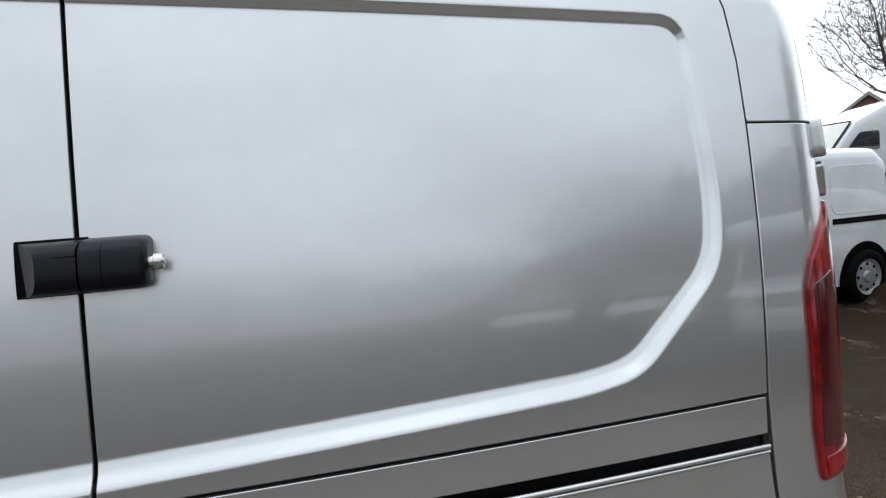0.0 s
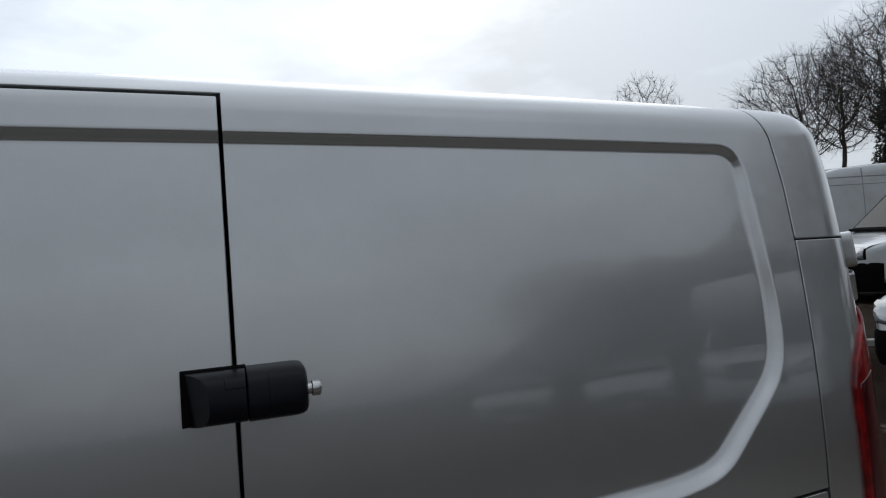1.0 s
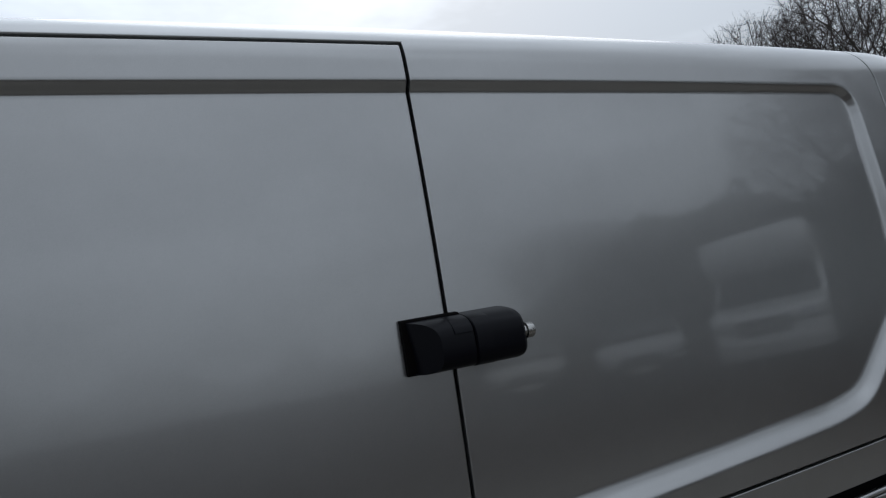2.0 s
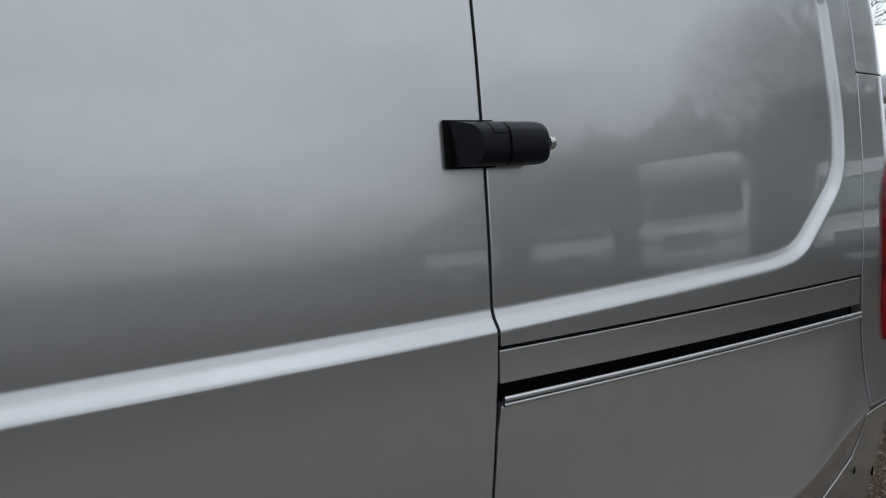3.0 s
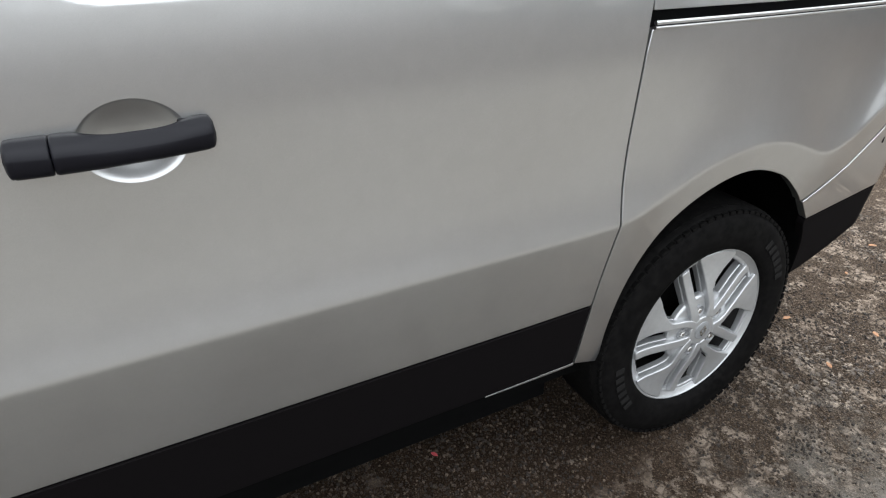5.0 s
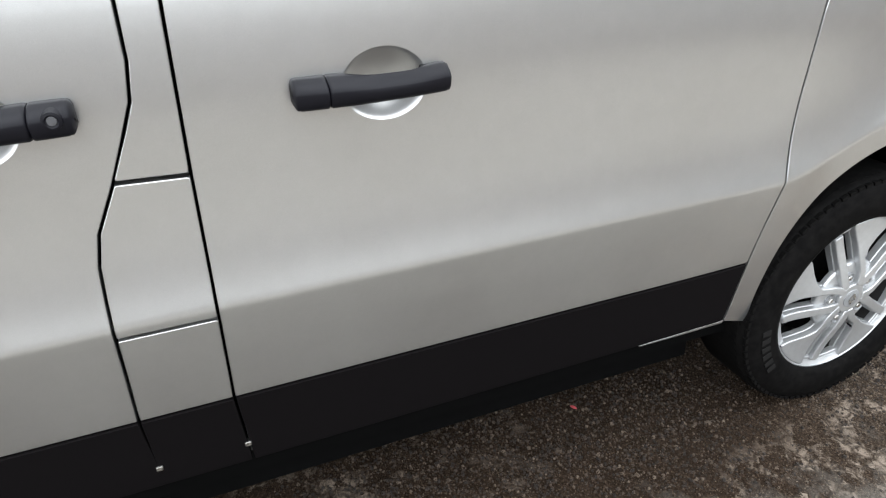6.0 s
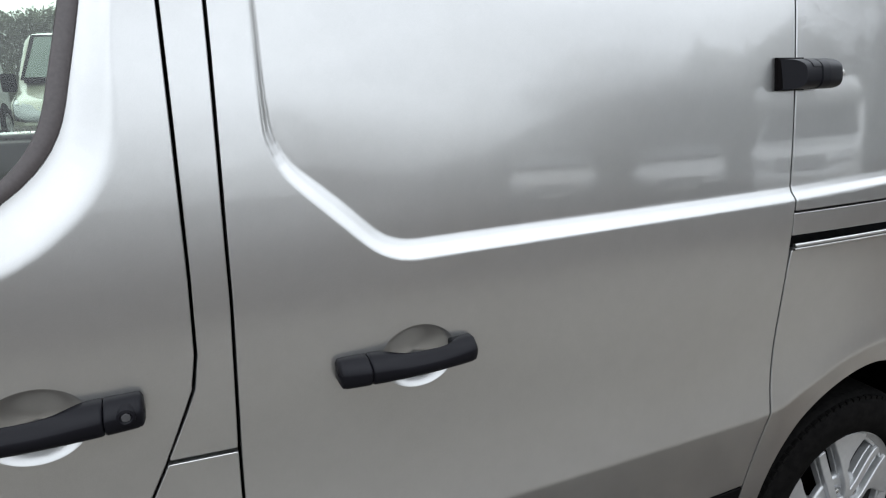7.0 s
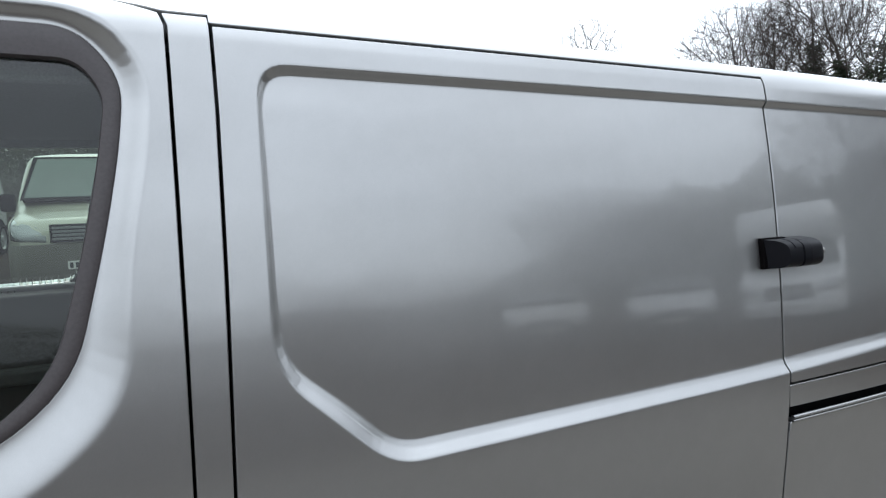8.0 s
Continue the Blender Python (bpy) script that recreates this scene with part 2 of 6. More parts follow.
def ground_material():
    """Worn yard surface: dark brown damp grit, small pale broken patches, mostly unseen ground paled to brighten the
    van's reflections.
    """
    m, n, l, b = material("worn_tarmac_and_grit")
    big = tex(n, l, "noise", 0.9, 5)
    mid = tex(n, l, "noise", 5.5, 8, rough=0.7)
    grit = tex(n, l, "voronoi", 270)
    chips = tex(n, l, "voronoi", 38)
    fine = tex(n, l, "noise", 240, 4)
    dark = ramp(n, l, mid.outputs["Fac"], [(0.3, (0.0105, 0.0066, 0.0043)), (0.55, (0.0235, 0.0152, 0.0101)), (0.8, (0.047, 0.0325, 0.0225))])
    stone = ramp(n, l, grit.outputs["Color"], [(0.1, (0.0080, 0.0047, 0.0030)), (0.55, (0.028, 0.0175, 0.0112)), (0.8, (0.060, 0.040, 0.027)), (0.97, (0.15, 0.110, 0.078))])

    def blend(fac, a, b_, kind="MIX"):
        mx = n.new("ShaderNodeMix")
        mx.data_type = "RGBA"
        mx.blend_type = kind
        if isinstance(fac, float):
            mx.inputs["Factor"].default_value = fac
        else:
            l.new(fac, mx.inputs["Factor"])
        l.new(a, mx.inputs["A"])
        l.new(b_, mx.inputs["B"])
        return mx.outputs["Result"]

    co = n.new("ShaderNodeTexCoord")
    xyz = n.new("ShaderNodeSeparateXYZ")
    l.new(co.outputs["Object"], xyz.inputs["Vector"])
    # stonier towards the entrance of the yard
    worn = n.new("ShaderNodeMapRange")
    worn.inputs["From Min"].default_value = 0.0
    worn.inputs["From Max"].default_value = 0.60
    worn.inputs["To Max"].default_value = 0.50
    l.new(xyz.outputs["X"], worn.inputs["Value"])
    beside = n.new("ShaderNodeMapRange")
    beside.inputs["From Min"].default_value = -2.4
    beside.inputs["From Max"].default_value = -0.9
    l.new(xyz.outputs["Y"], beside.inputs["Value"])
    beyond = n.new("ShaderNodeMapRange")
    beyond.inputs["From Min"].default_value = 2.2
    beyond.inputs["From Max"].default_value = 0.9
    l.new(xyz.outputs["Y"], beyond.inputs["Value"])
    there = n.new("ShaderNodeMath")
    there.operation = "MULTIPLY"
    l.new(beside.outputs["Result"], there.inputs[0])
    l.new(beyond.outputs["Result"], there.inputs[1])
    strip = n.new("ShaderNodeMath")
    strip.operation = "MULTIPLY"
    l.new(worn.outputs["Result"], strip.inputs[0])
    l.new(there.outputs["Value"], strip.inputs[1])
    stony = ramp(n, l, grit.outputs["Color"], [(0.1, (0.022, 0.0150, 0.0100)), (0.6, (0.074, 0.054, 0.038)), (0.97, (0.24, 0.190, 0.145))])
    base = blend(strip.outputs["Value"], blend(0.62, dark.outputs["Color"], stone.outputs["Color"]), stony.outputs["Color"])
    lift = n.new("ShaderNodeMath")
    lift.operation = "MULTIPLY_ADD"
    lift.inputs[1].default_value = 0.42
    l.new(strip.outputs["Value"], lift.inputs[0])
    low = n.new("ShaderNodeMath")
    low.operation = "SUBTRACT"
    low.inputs[1].default_value = 0.085
    l.new(big.outputs["Fac"], low.inputs[0])
    l.new(low.outputs["Value"], lift.inputs[2])
    pale = ramp(n, l, fine.outputs["Fac"], [(0.3, (0.17, 0.132, 0.102)), (0.7, (0.29, 0.236, 0.190))])
    # broken pale crust: patches a hand wide, in drifts
    where = tex(n, l, "noise", 8.5, 7, rough=0.72)
    patch = ramp(n, l, where.outputs["Fac"], [(0.515, (0, 0, 0)), (0.545, (0.9, 0.9, 0.9))])
    drift = ramp(n, l, lift.outputs["Value"], [(0.45, (0, 0, 0)), (0.55, (1, 1, 1))])
    warp = n.new("ShaderNodeMixRGB")
    warp.inputs["Fac"].default_value = 0.04
    l.new(co.outputs["Object"], warp.inputs["Color1"])
    l.new(where.outputs["Color"], warp.inputs["Color2"])
    cracks = n.new("ShaderNodeTexVoronoi")
    cracks.feature = "DISTANCE_TO_EDGE"
    cracks.inputs["Scale"].default_value = 24
    l.new(warp.outputs["Color"], cracks.inputs["Vector"])
    split = ramp(n, l, cracks.outputs["Distance"], [(0.03, (0.25, 0.25, 0.25)), (0.12, (1, 1, 1))])
    flakes = ramp(n, l, chips.outputs["Color"], [(0.2, (0.50, 0.50, 0.50)), (0.6, (1, 1, 1))])
    chip = n.new("ShaderNodeMix")
    chip.data_type = "RGBA"
    chip.blend_type = "MULTIPLY"
    chip.inputs["Factor"].default_value = 1.0
    l.new(split.outputs["Color"], chip.inputs["A"])
    l.new(flakes.outputs["Color"], chip.inputs["B"])
    crust = blend(1.0, blend(1.0, patch.outputs["Color"], drift.outputs["Color"], "MULTIPLY"), chip.outputs["Result"], "MULTIPLY")
    # mostly unseen ground before the van, paled to lighten what its paint mirrors
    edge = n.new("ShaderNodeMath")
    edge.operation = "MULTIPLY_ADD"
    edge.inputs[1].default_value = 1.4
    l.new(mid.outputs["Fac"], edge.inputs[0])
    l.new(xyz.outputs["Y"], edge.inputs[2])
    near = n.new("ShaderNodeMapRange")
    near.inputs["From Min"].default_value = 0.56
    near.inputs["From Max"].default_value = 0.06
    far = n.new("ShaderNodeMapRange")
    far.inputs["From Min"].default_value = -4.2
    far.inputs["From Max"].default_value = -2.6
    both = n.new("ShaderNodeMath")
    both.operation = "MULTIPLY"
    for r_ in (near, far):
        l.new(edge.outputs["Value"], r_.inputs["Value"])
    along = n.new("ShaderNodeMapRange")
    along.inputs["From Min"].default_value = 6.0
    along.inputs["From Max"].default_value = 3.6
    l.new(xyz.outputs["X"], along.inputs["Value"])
    reflect_mask = n.new("ShaderNodeMath")
    reflect_mask.operation = "MULTIPLY"
    l.new(near.outputs["Result"], reflect_mask.inputs[0])
    l.new(along.outputs["Result"], reflect_mask.inputs[1])
    l.new(reflect_mask.outputs["Value"], both.inputs[0])
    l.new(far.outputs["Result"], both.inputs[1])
    reflect_pale = ramp(n, l, mid.outputs["Fac"], [(0.3, (0.132, 0.121, 0.106)), (0.7, (0.218, 0.202, 0.178))])
    colour = blend(both.outputs["Value"], blend(crust, base, pale.outputs["Color"]), reflect_pale.outputs["Color"])
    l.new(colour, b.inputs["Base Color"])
    rr = ramp(n, l, big.outputs["Fac"], [(0.35, grey(0.75)), (0.7, grey(0.95))])
    l.new(rr.outputs["Color"], b.inputs["Roughness"])
    b.inputs["Specular IOR Level"].default_value = 0.06
    add = n.new("ShaderNodeMath")
    add.operation = "ADD"
    l.new(grit.outputs["Distance"], add.inputs[0])
    l.new(crust, add.inputs[1])
    bump(n, l, add.outputs["Value"], b, 0.9, 0.007)
    return m


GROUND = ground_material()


def stone_material(name, stops):
    m, n, l, b = material(name)
    g = n.new("ShaderNodeNewGeometry")
    r = ramp(n, l, g.outputs["Random Per Island"], stops)
    l.new(r.outputs["Color"], b.inputs["Base Color"])
    b.inputs["Roughness"].default_value = 0.75
    t = tex(n, l, "noise", 300, 4)
    bump(n, l, t.outputs["Fac"], b, 0.4, 0.001)
    return m


STONES = stone_material("loose_grit_stones", [(0.0, (0.006, 0.0035, 0.0022)), (0.5, (0.022, 0.0140, 0.0090)), (0.82, (0.062, 0.042, 0.028)), (1.0, (0.125, 0.094, 0.068))])
FLAKES = stone_material("pale_stone_flakes", [(0.0, (0.030, 0.0205, 0.014)), (0.5, (0.080, 0.060, 0.043)), (1.0, (0.20, 0.158, 0.118))])
BARK = plain("grey_brown_bark", (0.078, 0.066, 0.056), 0.9, var=0.35, scale=14)
TWIG = plain("dark_twigs", (0.072, 0.060, 0.054), 0.9, var=0.3, scale=8)
IVY = plain("ivy_leaves", (0.030, 0.042, 0.018), 0.6, var=0.4, scale=6)
PALEHEDGE = plain("grey_green_hedge", (0.15, 0.155, 0.115), 0.9, var=0.3, scale=1.2)
WOODS = plain("bare_winter_woods", (0.140, 0.137, 0.118), 0.9, var=0.5, scale=1.2)
HEDGE = plain("bare_hedge", (0.085, 0.075, 0.060), 0.9, var=0.5, scale=1.2)
TILES = plain("brown_roof_tiles", (0.16, 0.085, 0.06), 0.85, var=0.25, scale=5)
BRICK = plain("red_brick", (0.22, 0.12, 0.085), 0.85, var=0.25, scale=9)
CONCRETE = plain("weathered_concrete", (0.26, 0.25, 0.23), 0.85, var=0.25, scale=9, bump_d=0.002)
LEAF = plain("fallen_leaf", (0.22, 0.10, 0.04), 0.7, var=0.3, scale=120)

# ---- building tools ----
def mesh_object(name, verts, faces, mat, parent=None, label="", normals=None, smooth=True):
    me = bpy.data.meshes.new(name)
    me.from_pydata([tuple(v) for v in verts], [], [tuple(f) for f in faces])
    if mat:
        me.materials.append(mat)
    if smooth:
        me.polygons.foreach_set("use_smooth", [True] * len(me.polygons))
    me.update()
    if normals is not None:
        me.normals_split_custom_set_from_vertices([tuple(v) for v in normals])
    ob = new(name, me)
    if parent:
        ob.parent = parent
        ob.matrix_parent_inverse = Matrix.Translation(-Vector(parent.get("base", (0, 0, 0))))
    if label:
        ob["label"] = label
    return ob


def part(name, bm, mat, parent=None, label="", smooth=False, sharp=35):
    """Links a bmesh as one mesh object under a thing or a part."""
    bmesh.ops.recalc_face_normals(bm, faces=bm.faces)
    me = bpy.data.meshes.new(name)
    bm.to_mesh(me)
    bm.free()
    me.materials.append(mat)
    if smooth:
        me.polygons.foreach_set("use_smooth", [True] * len(me.polygons))
        me.set_sharp_from_angle(angle=radians(sharp))
    ob = new(name, me)
    if parent:
        ob.parent = parent
        ob.matrix_parent_inverse = Matrix.Translation(-Vector(parent.get("base", (0, 0, 0))))
    if label:
        ob["label"] = label
    return ob


def thing(name, m, label, category, group="", kind="", base=None):
    """An empty at the base of a thing. base: its place, where the parts are written in world metres."""
    ob = new(name)
    ob.empty_display_size = 0.2
    ob.matrix_world = m
    if base:
        ob["base"] = base
    return tagged(ob, label, category, group, kind)


def smooth01(x):
    x = np.clip(x, 0.0, 1.0)
    return x * x * (3 - 2 * x)


def resample(poly, step):
    """Points along a closed outline, no further apart than step; corners are kept."""
    out = []
    for i, a in enumerate(poly):
        b = poly[(i + 1) % len(poly)]
        k = max(1, int(math.ceil(math.dist(a, b) / step)))
        out += [(a[0] + (b[0] - a[0]) * j / k, a[1] + (b[1] - a[1]) * j / k) for j in range(k)]
    return out


def rounded(poly, radius, steps=4):
    """A closed outline with its corners rounded."""
    out = []
    for i, p in enumerate(poly):
        a, b = Vector(poly[i - 1]), Vector(poly[(i + 1) % len(poly)])
        p = Vector(p)
        r = min(radius, (a - p).length * 0.45, (b - p).length * 0.45)
        s, e = p + (a - p).normalized() * r, p + (b - p).normalized() * r
        for k in range(steps + 1):
            u = k / steps
            out.append(tuple(s * (1 - u) ** 2 + p * 2 * u * (1 - u) + e * u * u))
    return out


def area(poly):
    return 0.5 * sum(a[0] * b[1] - b[0] * a[1] for a, b in zip(poly, poly[1:] + poly[:1]))


def grown(poly, d):
    """A dense outline moved outwards by d (inwards where negative)."""
    n, out = len(poly), []
    for i in range(n):
        a, p, b = poly[i - 1], poly[i], poly[(i + 1) % n]
        e1, e2 = Vector((p[0] - a[0], p[1] - a[1])).normalized(), Vector((b[0] - p[0], b[1] - p[1])).normalized()
        n1, n2 = Vector((e1.y, -e1.x)), Vector((e2.y, -e2.x))
        m = n1 + n2
        if m.length < 0.2:
            m = n1
        m.normalize()
        k = d / max(m.dot(n1), 0.35)
        out.append((p[0] + m.x * k, p[1] + m.y * k))
    return out


def cut(poly, axis, value, keep_less):
    """The side of an outline below or above a line across it."""
    out, n = [], len(poly)
    sgn = 1 if keep_less else -1
    for i in range(n):
        a, b = poly[i], poly[(i + 1) % n]
        da, db = sgn * (a[axis] - value), sgn * (b[axis] - value)
        if da <= 0:
            out.append(a)
        if (da < 0 < db) or (db < 0 < da):
            u = da / (da - db)
            p = [a[0] + (b[0] - a[0]) * u, a[1] + (b[1] - a[1]) * u]
            p[axis] = value
            out.append(tuple(p))
    return out


def sheet(poly, h):
    """Cuts an outline into grid cells of size h: points and faces in the plane."""
    keys, pts, faces = {}, [], []

    def key(p):
        k = (round(p[0] * 2e4), round(p[1] * 2e4))
        if k not in keys:
            keys[k] = len(pts)
            pts.append(p)
        return keys[k]

    xs = [p[0] for p in poly]
    rest = list(poly)
    i = math.floor(min(xs) / h) + 1
    while rest and len(rest) > 2:
        x = i * h
        strip = cut(rest, 0, x, True)
        rest = cut(rest, 0, x, False)
        i += 1
        if len(strip) < 3:
            if i * h > max(xs) + 2 * h:
                break
            continue
        zs = [p[1] for p in strip]
        j, top = math.floor(min(zs) / h) + 1, max(zs)
        while len(strip) > 2:
            cell = cut(strip, 1, j * h, True)
            strip = cut(strip, 1, j * h, False) if j * h < top else []
            j += 1
            if len(cell) < 3:
                continue
            loop = []
            for p in cell:
                k = key(p)
                if not loop or loop[-1] != k:
                    loop.append(k)
            if len(loop) > 1 and loop[0] == loop[-1]:
                loop.pop()
            if len(loop) > 2 and len(set(loop)) == len(loop):
                if abs(area([pts[k] for k in loop])) > 1e-9:
                    faces.append(loop)
            elif len(loop) > 2:
                cur = []
                for k in loop:
                    if k in cur:
                        c = cur[cur.index(k):]
                        if len(c) > 2 and abs(area([pts[q] for q in c])) > 1e-9:
                            faces.append(c)
                        cur = cur[:cur.index(k)]
                    cur.append(k)
                if len(cur) > 2 and abs(area([pts[q] for q in cur])) > 1e-9:
                    faces.append(cur)
    return pts, faces


def pressed(outline, where, h=0.008, edge=0.0023, depth=0.02, proud=0.0):
    """Points, faces and normals of a pressed panel on a curved surface. where(s, t) gives the surface; the edge is rolled over and turned in."""
    poly = list(outline)
    if area(poly) < 0:
        poly.reverse()
    poly = grown(resample(poly, h * 1.2), -edge)
    pts, faces = sheet(poly, h)
    edges = {}
    for f in faces:
        for a, b in zip(f, f[1:] + f[:1]):
            if (b, a) in edges:
                del edges[(b, a)]
            else:
                edges[(a, b)] = 1
    S, T = np.array([p[0] for p in pts]), np.array([p[1] for p in pts])

    def at(s, t):
        e = 0.0030
        P = np.stack(where(s, t), 1)
        du = np.stack(where(s + e, t), 1) - np.stack(where(s - e, t), 1)
        dv = np.stack(where(s, t + e), 1) - np.stack(where(s, t - e), 1)
        N = np.cross(du, dv)
        N /= np.linalg.norm(N, axis=1)[:, None] + 1e-12
        du /= np.linalg.norm(du, axis=1)[:, None] + 1e-12
        dv /= np.linalg.norm(dv, axis=1)[:, None] + 1e-12
        return P, N, du, dv

    P, N, du, dv = at(S, T)
    P = P + N * proud
    verts, norms, out = [P], [N], [list(f) for f in faces]
    rim = sorted({v for e in edges for v in e})
    if rim:
        nx, ny = {v: 0.0 for v in rim}, {v: 0.0 for v in rim}
        for a, b in edges:
            ex, ey = pts[b][0] - pts[a][0], pts[b][1] - pts[a][1]
            L = math.hypot(ex, ey) + 1e-12
            for v in (a, b):
                nx[v] += ey / L
                ny[v] += -ex / L
        dirs = np.array([(nx[v], ny[v]) for v in rim])
        dirs /= np.linalg.norm(dirs, axis=1)[:, None] + 1e-9
        idx = {v: i for i, v in enumerate(rim)}
        R = np.array(rim)
        outw = du[R] * dirs[:, :1] + dv[R] * dirs[:, 1:]
        rings = [(0.6, 0.15, 0.5), (0.9, 0.45, 0.85), (1.0, 1.0, 1.0), (1.0, 1.0 + depth / edge, 1.0)]
        start = [rim]
        count = len(pts)
        for o, d, tilt in rings:
            Q = P[R] + outw * (o * edge) - N[R] * (d * edge)
            M = N[R] * (1 - tilt) + outw * tilt
            M /= np.linalg.norm(M, axis=1)[:, None]
            verts.append(Q)
            norms.append(M)
            start.append(list(range(count, count + len(rim))))
            count += len(rim)
        for r0, r1 in zip(start, start[1:]):
            for a, b in edges:
                ia, ib = idx[a], idx[b]
                out.append([r0[ia], r1[ia], r1[ib], r0[ib]])
    return np.concatenate(verts), out, np.concatenate(norms)


def panel(name, outline, where, mat, parent=None, label="", **shape):
    """A pressed panel as one mesh object."""
    v, f, n = pressed(outline, where, **shape)
    return mesh_object(name, v, f, mat, parent, label, n)


def joined(pieces):
    """Several sets of points, faces and normals as one."""
    vs, fs, ns, count = [], [], [], 0
    for v, f, n in pieces:
        vs.append(v)
        ns.append(n)
        fs += [[k + count for k in q] for q in f]
        count += len(v)
    return np.concatenate(vs), fs, np.concatenate(ns)


def loft(sections, closed=True, caps=True):
    """A bmesh skinned over a row of outlines with the same count of points."""
    bm = bmesh.new()
    rows = [[bm.verts.new(p) for p in s] for s in sections]
    n = len(rows[0])
    for a, b in zip(rows, rows[1:]):
        for i in range(n if closed else n - 1):
            j = (i + 1) % n
            try:
                bm.faces.new((a[i], a[j], b[j], b[i]))
            except ValueError:
                pass
    if caps and closed:
        bm.faces.new(list(reversed(rows[0])))
        bm.faces.new(rows[-1])
    return bm


def box(bm, lo, hi, bevel=0.0):
    """Adds a box between two corners to a bmesh."""
    c = [(lo[i] + hi[i]) / 2 for i in range(3)]
    s = [abs(hi[i] - lo[i]) for i in range(3)]
    r = bmesh.ops.create_cube(bm, size=1.0, matrix=Matrix.Translation(c) @ Matrix.Diagonal((*s, 1)))
    if bevel:
        es = {e for v in r["verts"] for e in v.link_edges}
        bmesh.ops.bevel(bm, geom=list(es), offset=bevel, segments=2, affect="EDGES", profile=0.5)
    return bm


def lathe(bm, profile, steps, axis="y", centre=(0, 0, 0), arc=2 * math.pi, start=0.0):
    """Turns (radius, along) points round an axis through the centre."""
    rings = []
    full = abs(arc - 2 * math.pi) < 1e-6
    count = steps if full else steps + 1
    for k in range(count):
        a = start + arc * k / steps
        row = []
        for r, d in profile:
            u, v = r * math.cos(a), r * math.sin(a)
            p = (u, d, v) if axis == "y" else ((d, u, v) if axis == "x" else (u, v, d))
            row.append(bm.verts.new((p[0] + centre[0], p[1] + centre[1], p[2] + centre[2])))
        rings.append(row)
    for k in range(steps):
        a, b = rings[k], rings[(k + 1) % count]
        for i in range(len(profile) - 1):
            bm.faces.new((a[i], a[i + 1], b[i + 1], b[i]))
    return bm


def step01(x):
    x = min(max(x, 0.0), 1.0)
    return x * x * (3 - 2 * x)


def ground_z(x, y):
    """The yard: level round the van, sunk a little by the kerb, higher beyond it and behind."""
    past, behind = step01((y - 1.2) / 3.4), step01((-y - 3.0) / 5.0)
    high = max(step01((x - 6.55) / 0.5), step01((y - 7.6) / 2.0), step01((1.5 - x) / 2.0))
    near = math.exp(-((x / 5) ** 2 + (y / 5) ** 2))
    return past * (0.14 * high - 0.09 * (1 - high)) + 0.22 * behind + 0.010 * noise.noise((x * 1.3, y * 1.3, 0)) * near + 0.005 * noise.noise((x * 5, y * 5, 2)) * near - 0.004


def standing(x, y, turn_=0.0):
    """A pose on the yard."""
    return pose(x, y, ground_z(x, y) + 0.002, 0, 0, turn_)

# ---- the silver van ----
HUB = (0.365, 0.354)
VAN_BASE = (-0.75, 0.96, 0.0)
FAR_Y = 1.92

Z_KNOT = np.array([0.20, 0.40, 0.57, 0.70, 0.767, 0.90, 1.00, 1.10, 1.20, 1.30, 1.40, 1.50, 1.65, 1.76, 1.84, 1.90, 2.00])
Y_KNOT = np.array([0.081, 0.044, 0.025, 0.014, 0.010, 0.006, 0.003, 0.003, 0.006, 0.0125, 0.022, 0.034, 0.057, 0.0775, 0.0945, 0.108, 0.132])
Z_DENSE = np.arange(0.1, 2.1, 0.002)
_k = np.exp(-0.5 * (np.arange(-40, 41) * 0.002 / 0.022) ** 2)
Y_DENSE = np.convolve(np.pad(np.interp(Z_DENSE, Z_KNOT, Y_KNOT), 40, mode="edge"), _k / _k.sum(), mode="valid")

# outlines on the side: along the van, up
RECESS = rounded([(-1.102, 1.860), (-1.105, 1.417), (-0.928, 1.250), (0.0, 1.2625), (0.655, 1.279), (0.745, 1.294), (0.902, 1.445), (0.914, 1.56), (0.905, 1.68), (0.893, 1.862)], 0.055, 6)
WINDOW = rounded([(-1.335, 1.894), (-1.280, 1.825), (-1.290, 1.735), (-1.314, 1.620), (-1.362, 1.440), (-1.47, 1.357), (-2.20, 1.335), (-2.34, 1.39), (-1.99, 1.892)], 0.075, 6)
GLASS_EDGE = rounded([(-1.335, 1.846), (-1.304, 1.800), (-1.320, 1.700), (-1.340, 1.612), (-1.385, 1.452), (-1.475, 1.376), (-2.19, 1.362), (-2.29, 1.40), (-1.98, 1.846)], 0.062, 6)



CREASE_X = np.arange(-1.6, 1.4, 0.01)
CREASE_Z = np.interp(CREASE_X, [-1.4, -0.06, 0.0, 0.017, 0.105, 0.198, 0.297, 0.403, 0.502, 0.60, 0.655, 0.725, 0.821, 0.891, 1.0], [0.771, 0.774, 0.780, 0.785, 0.813, 0.848, 0.871, 0.875, 0.858, 0.820, 0.799, 0.801, 0.838, 0.892, 0.94])
_k = np.exp(-0.5 * (np.arange(-8, 9) * 0.01 / 0.025) ** 2)
CREASE_Z = np.convolve(np.pad(CREASE_Z, 8, mode="edge"), _k / _k.sum(), mode="valid")


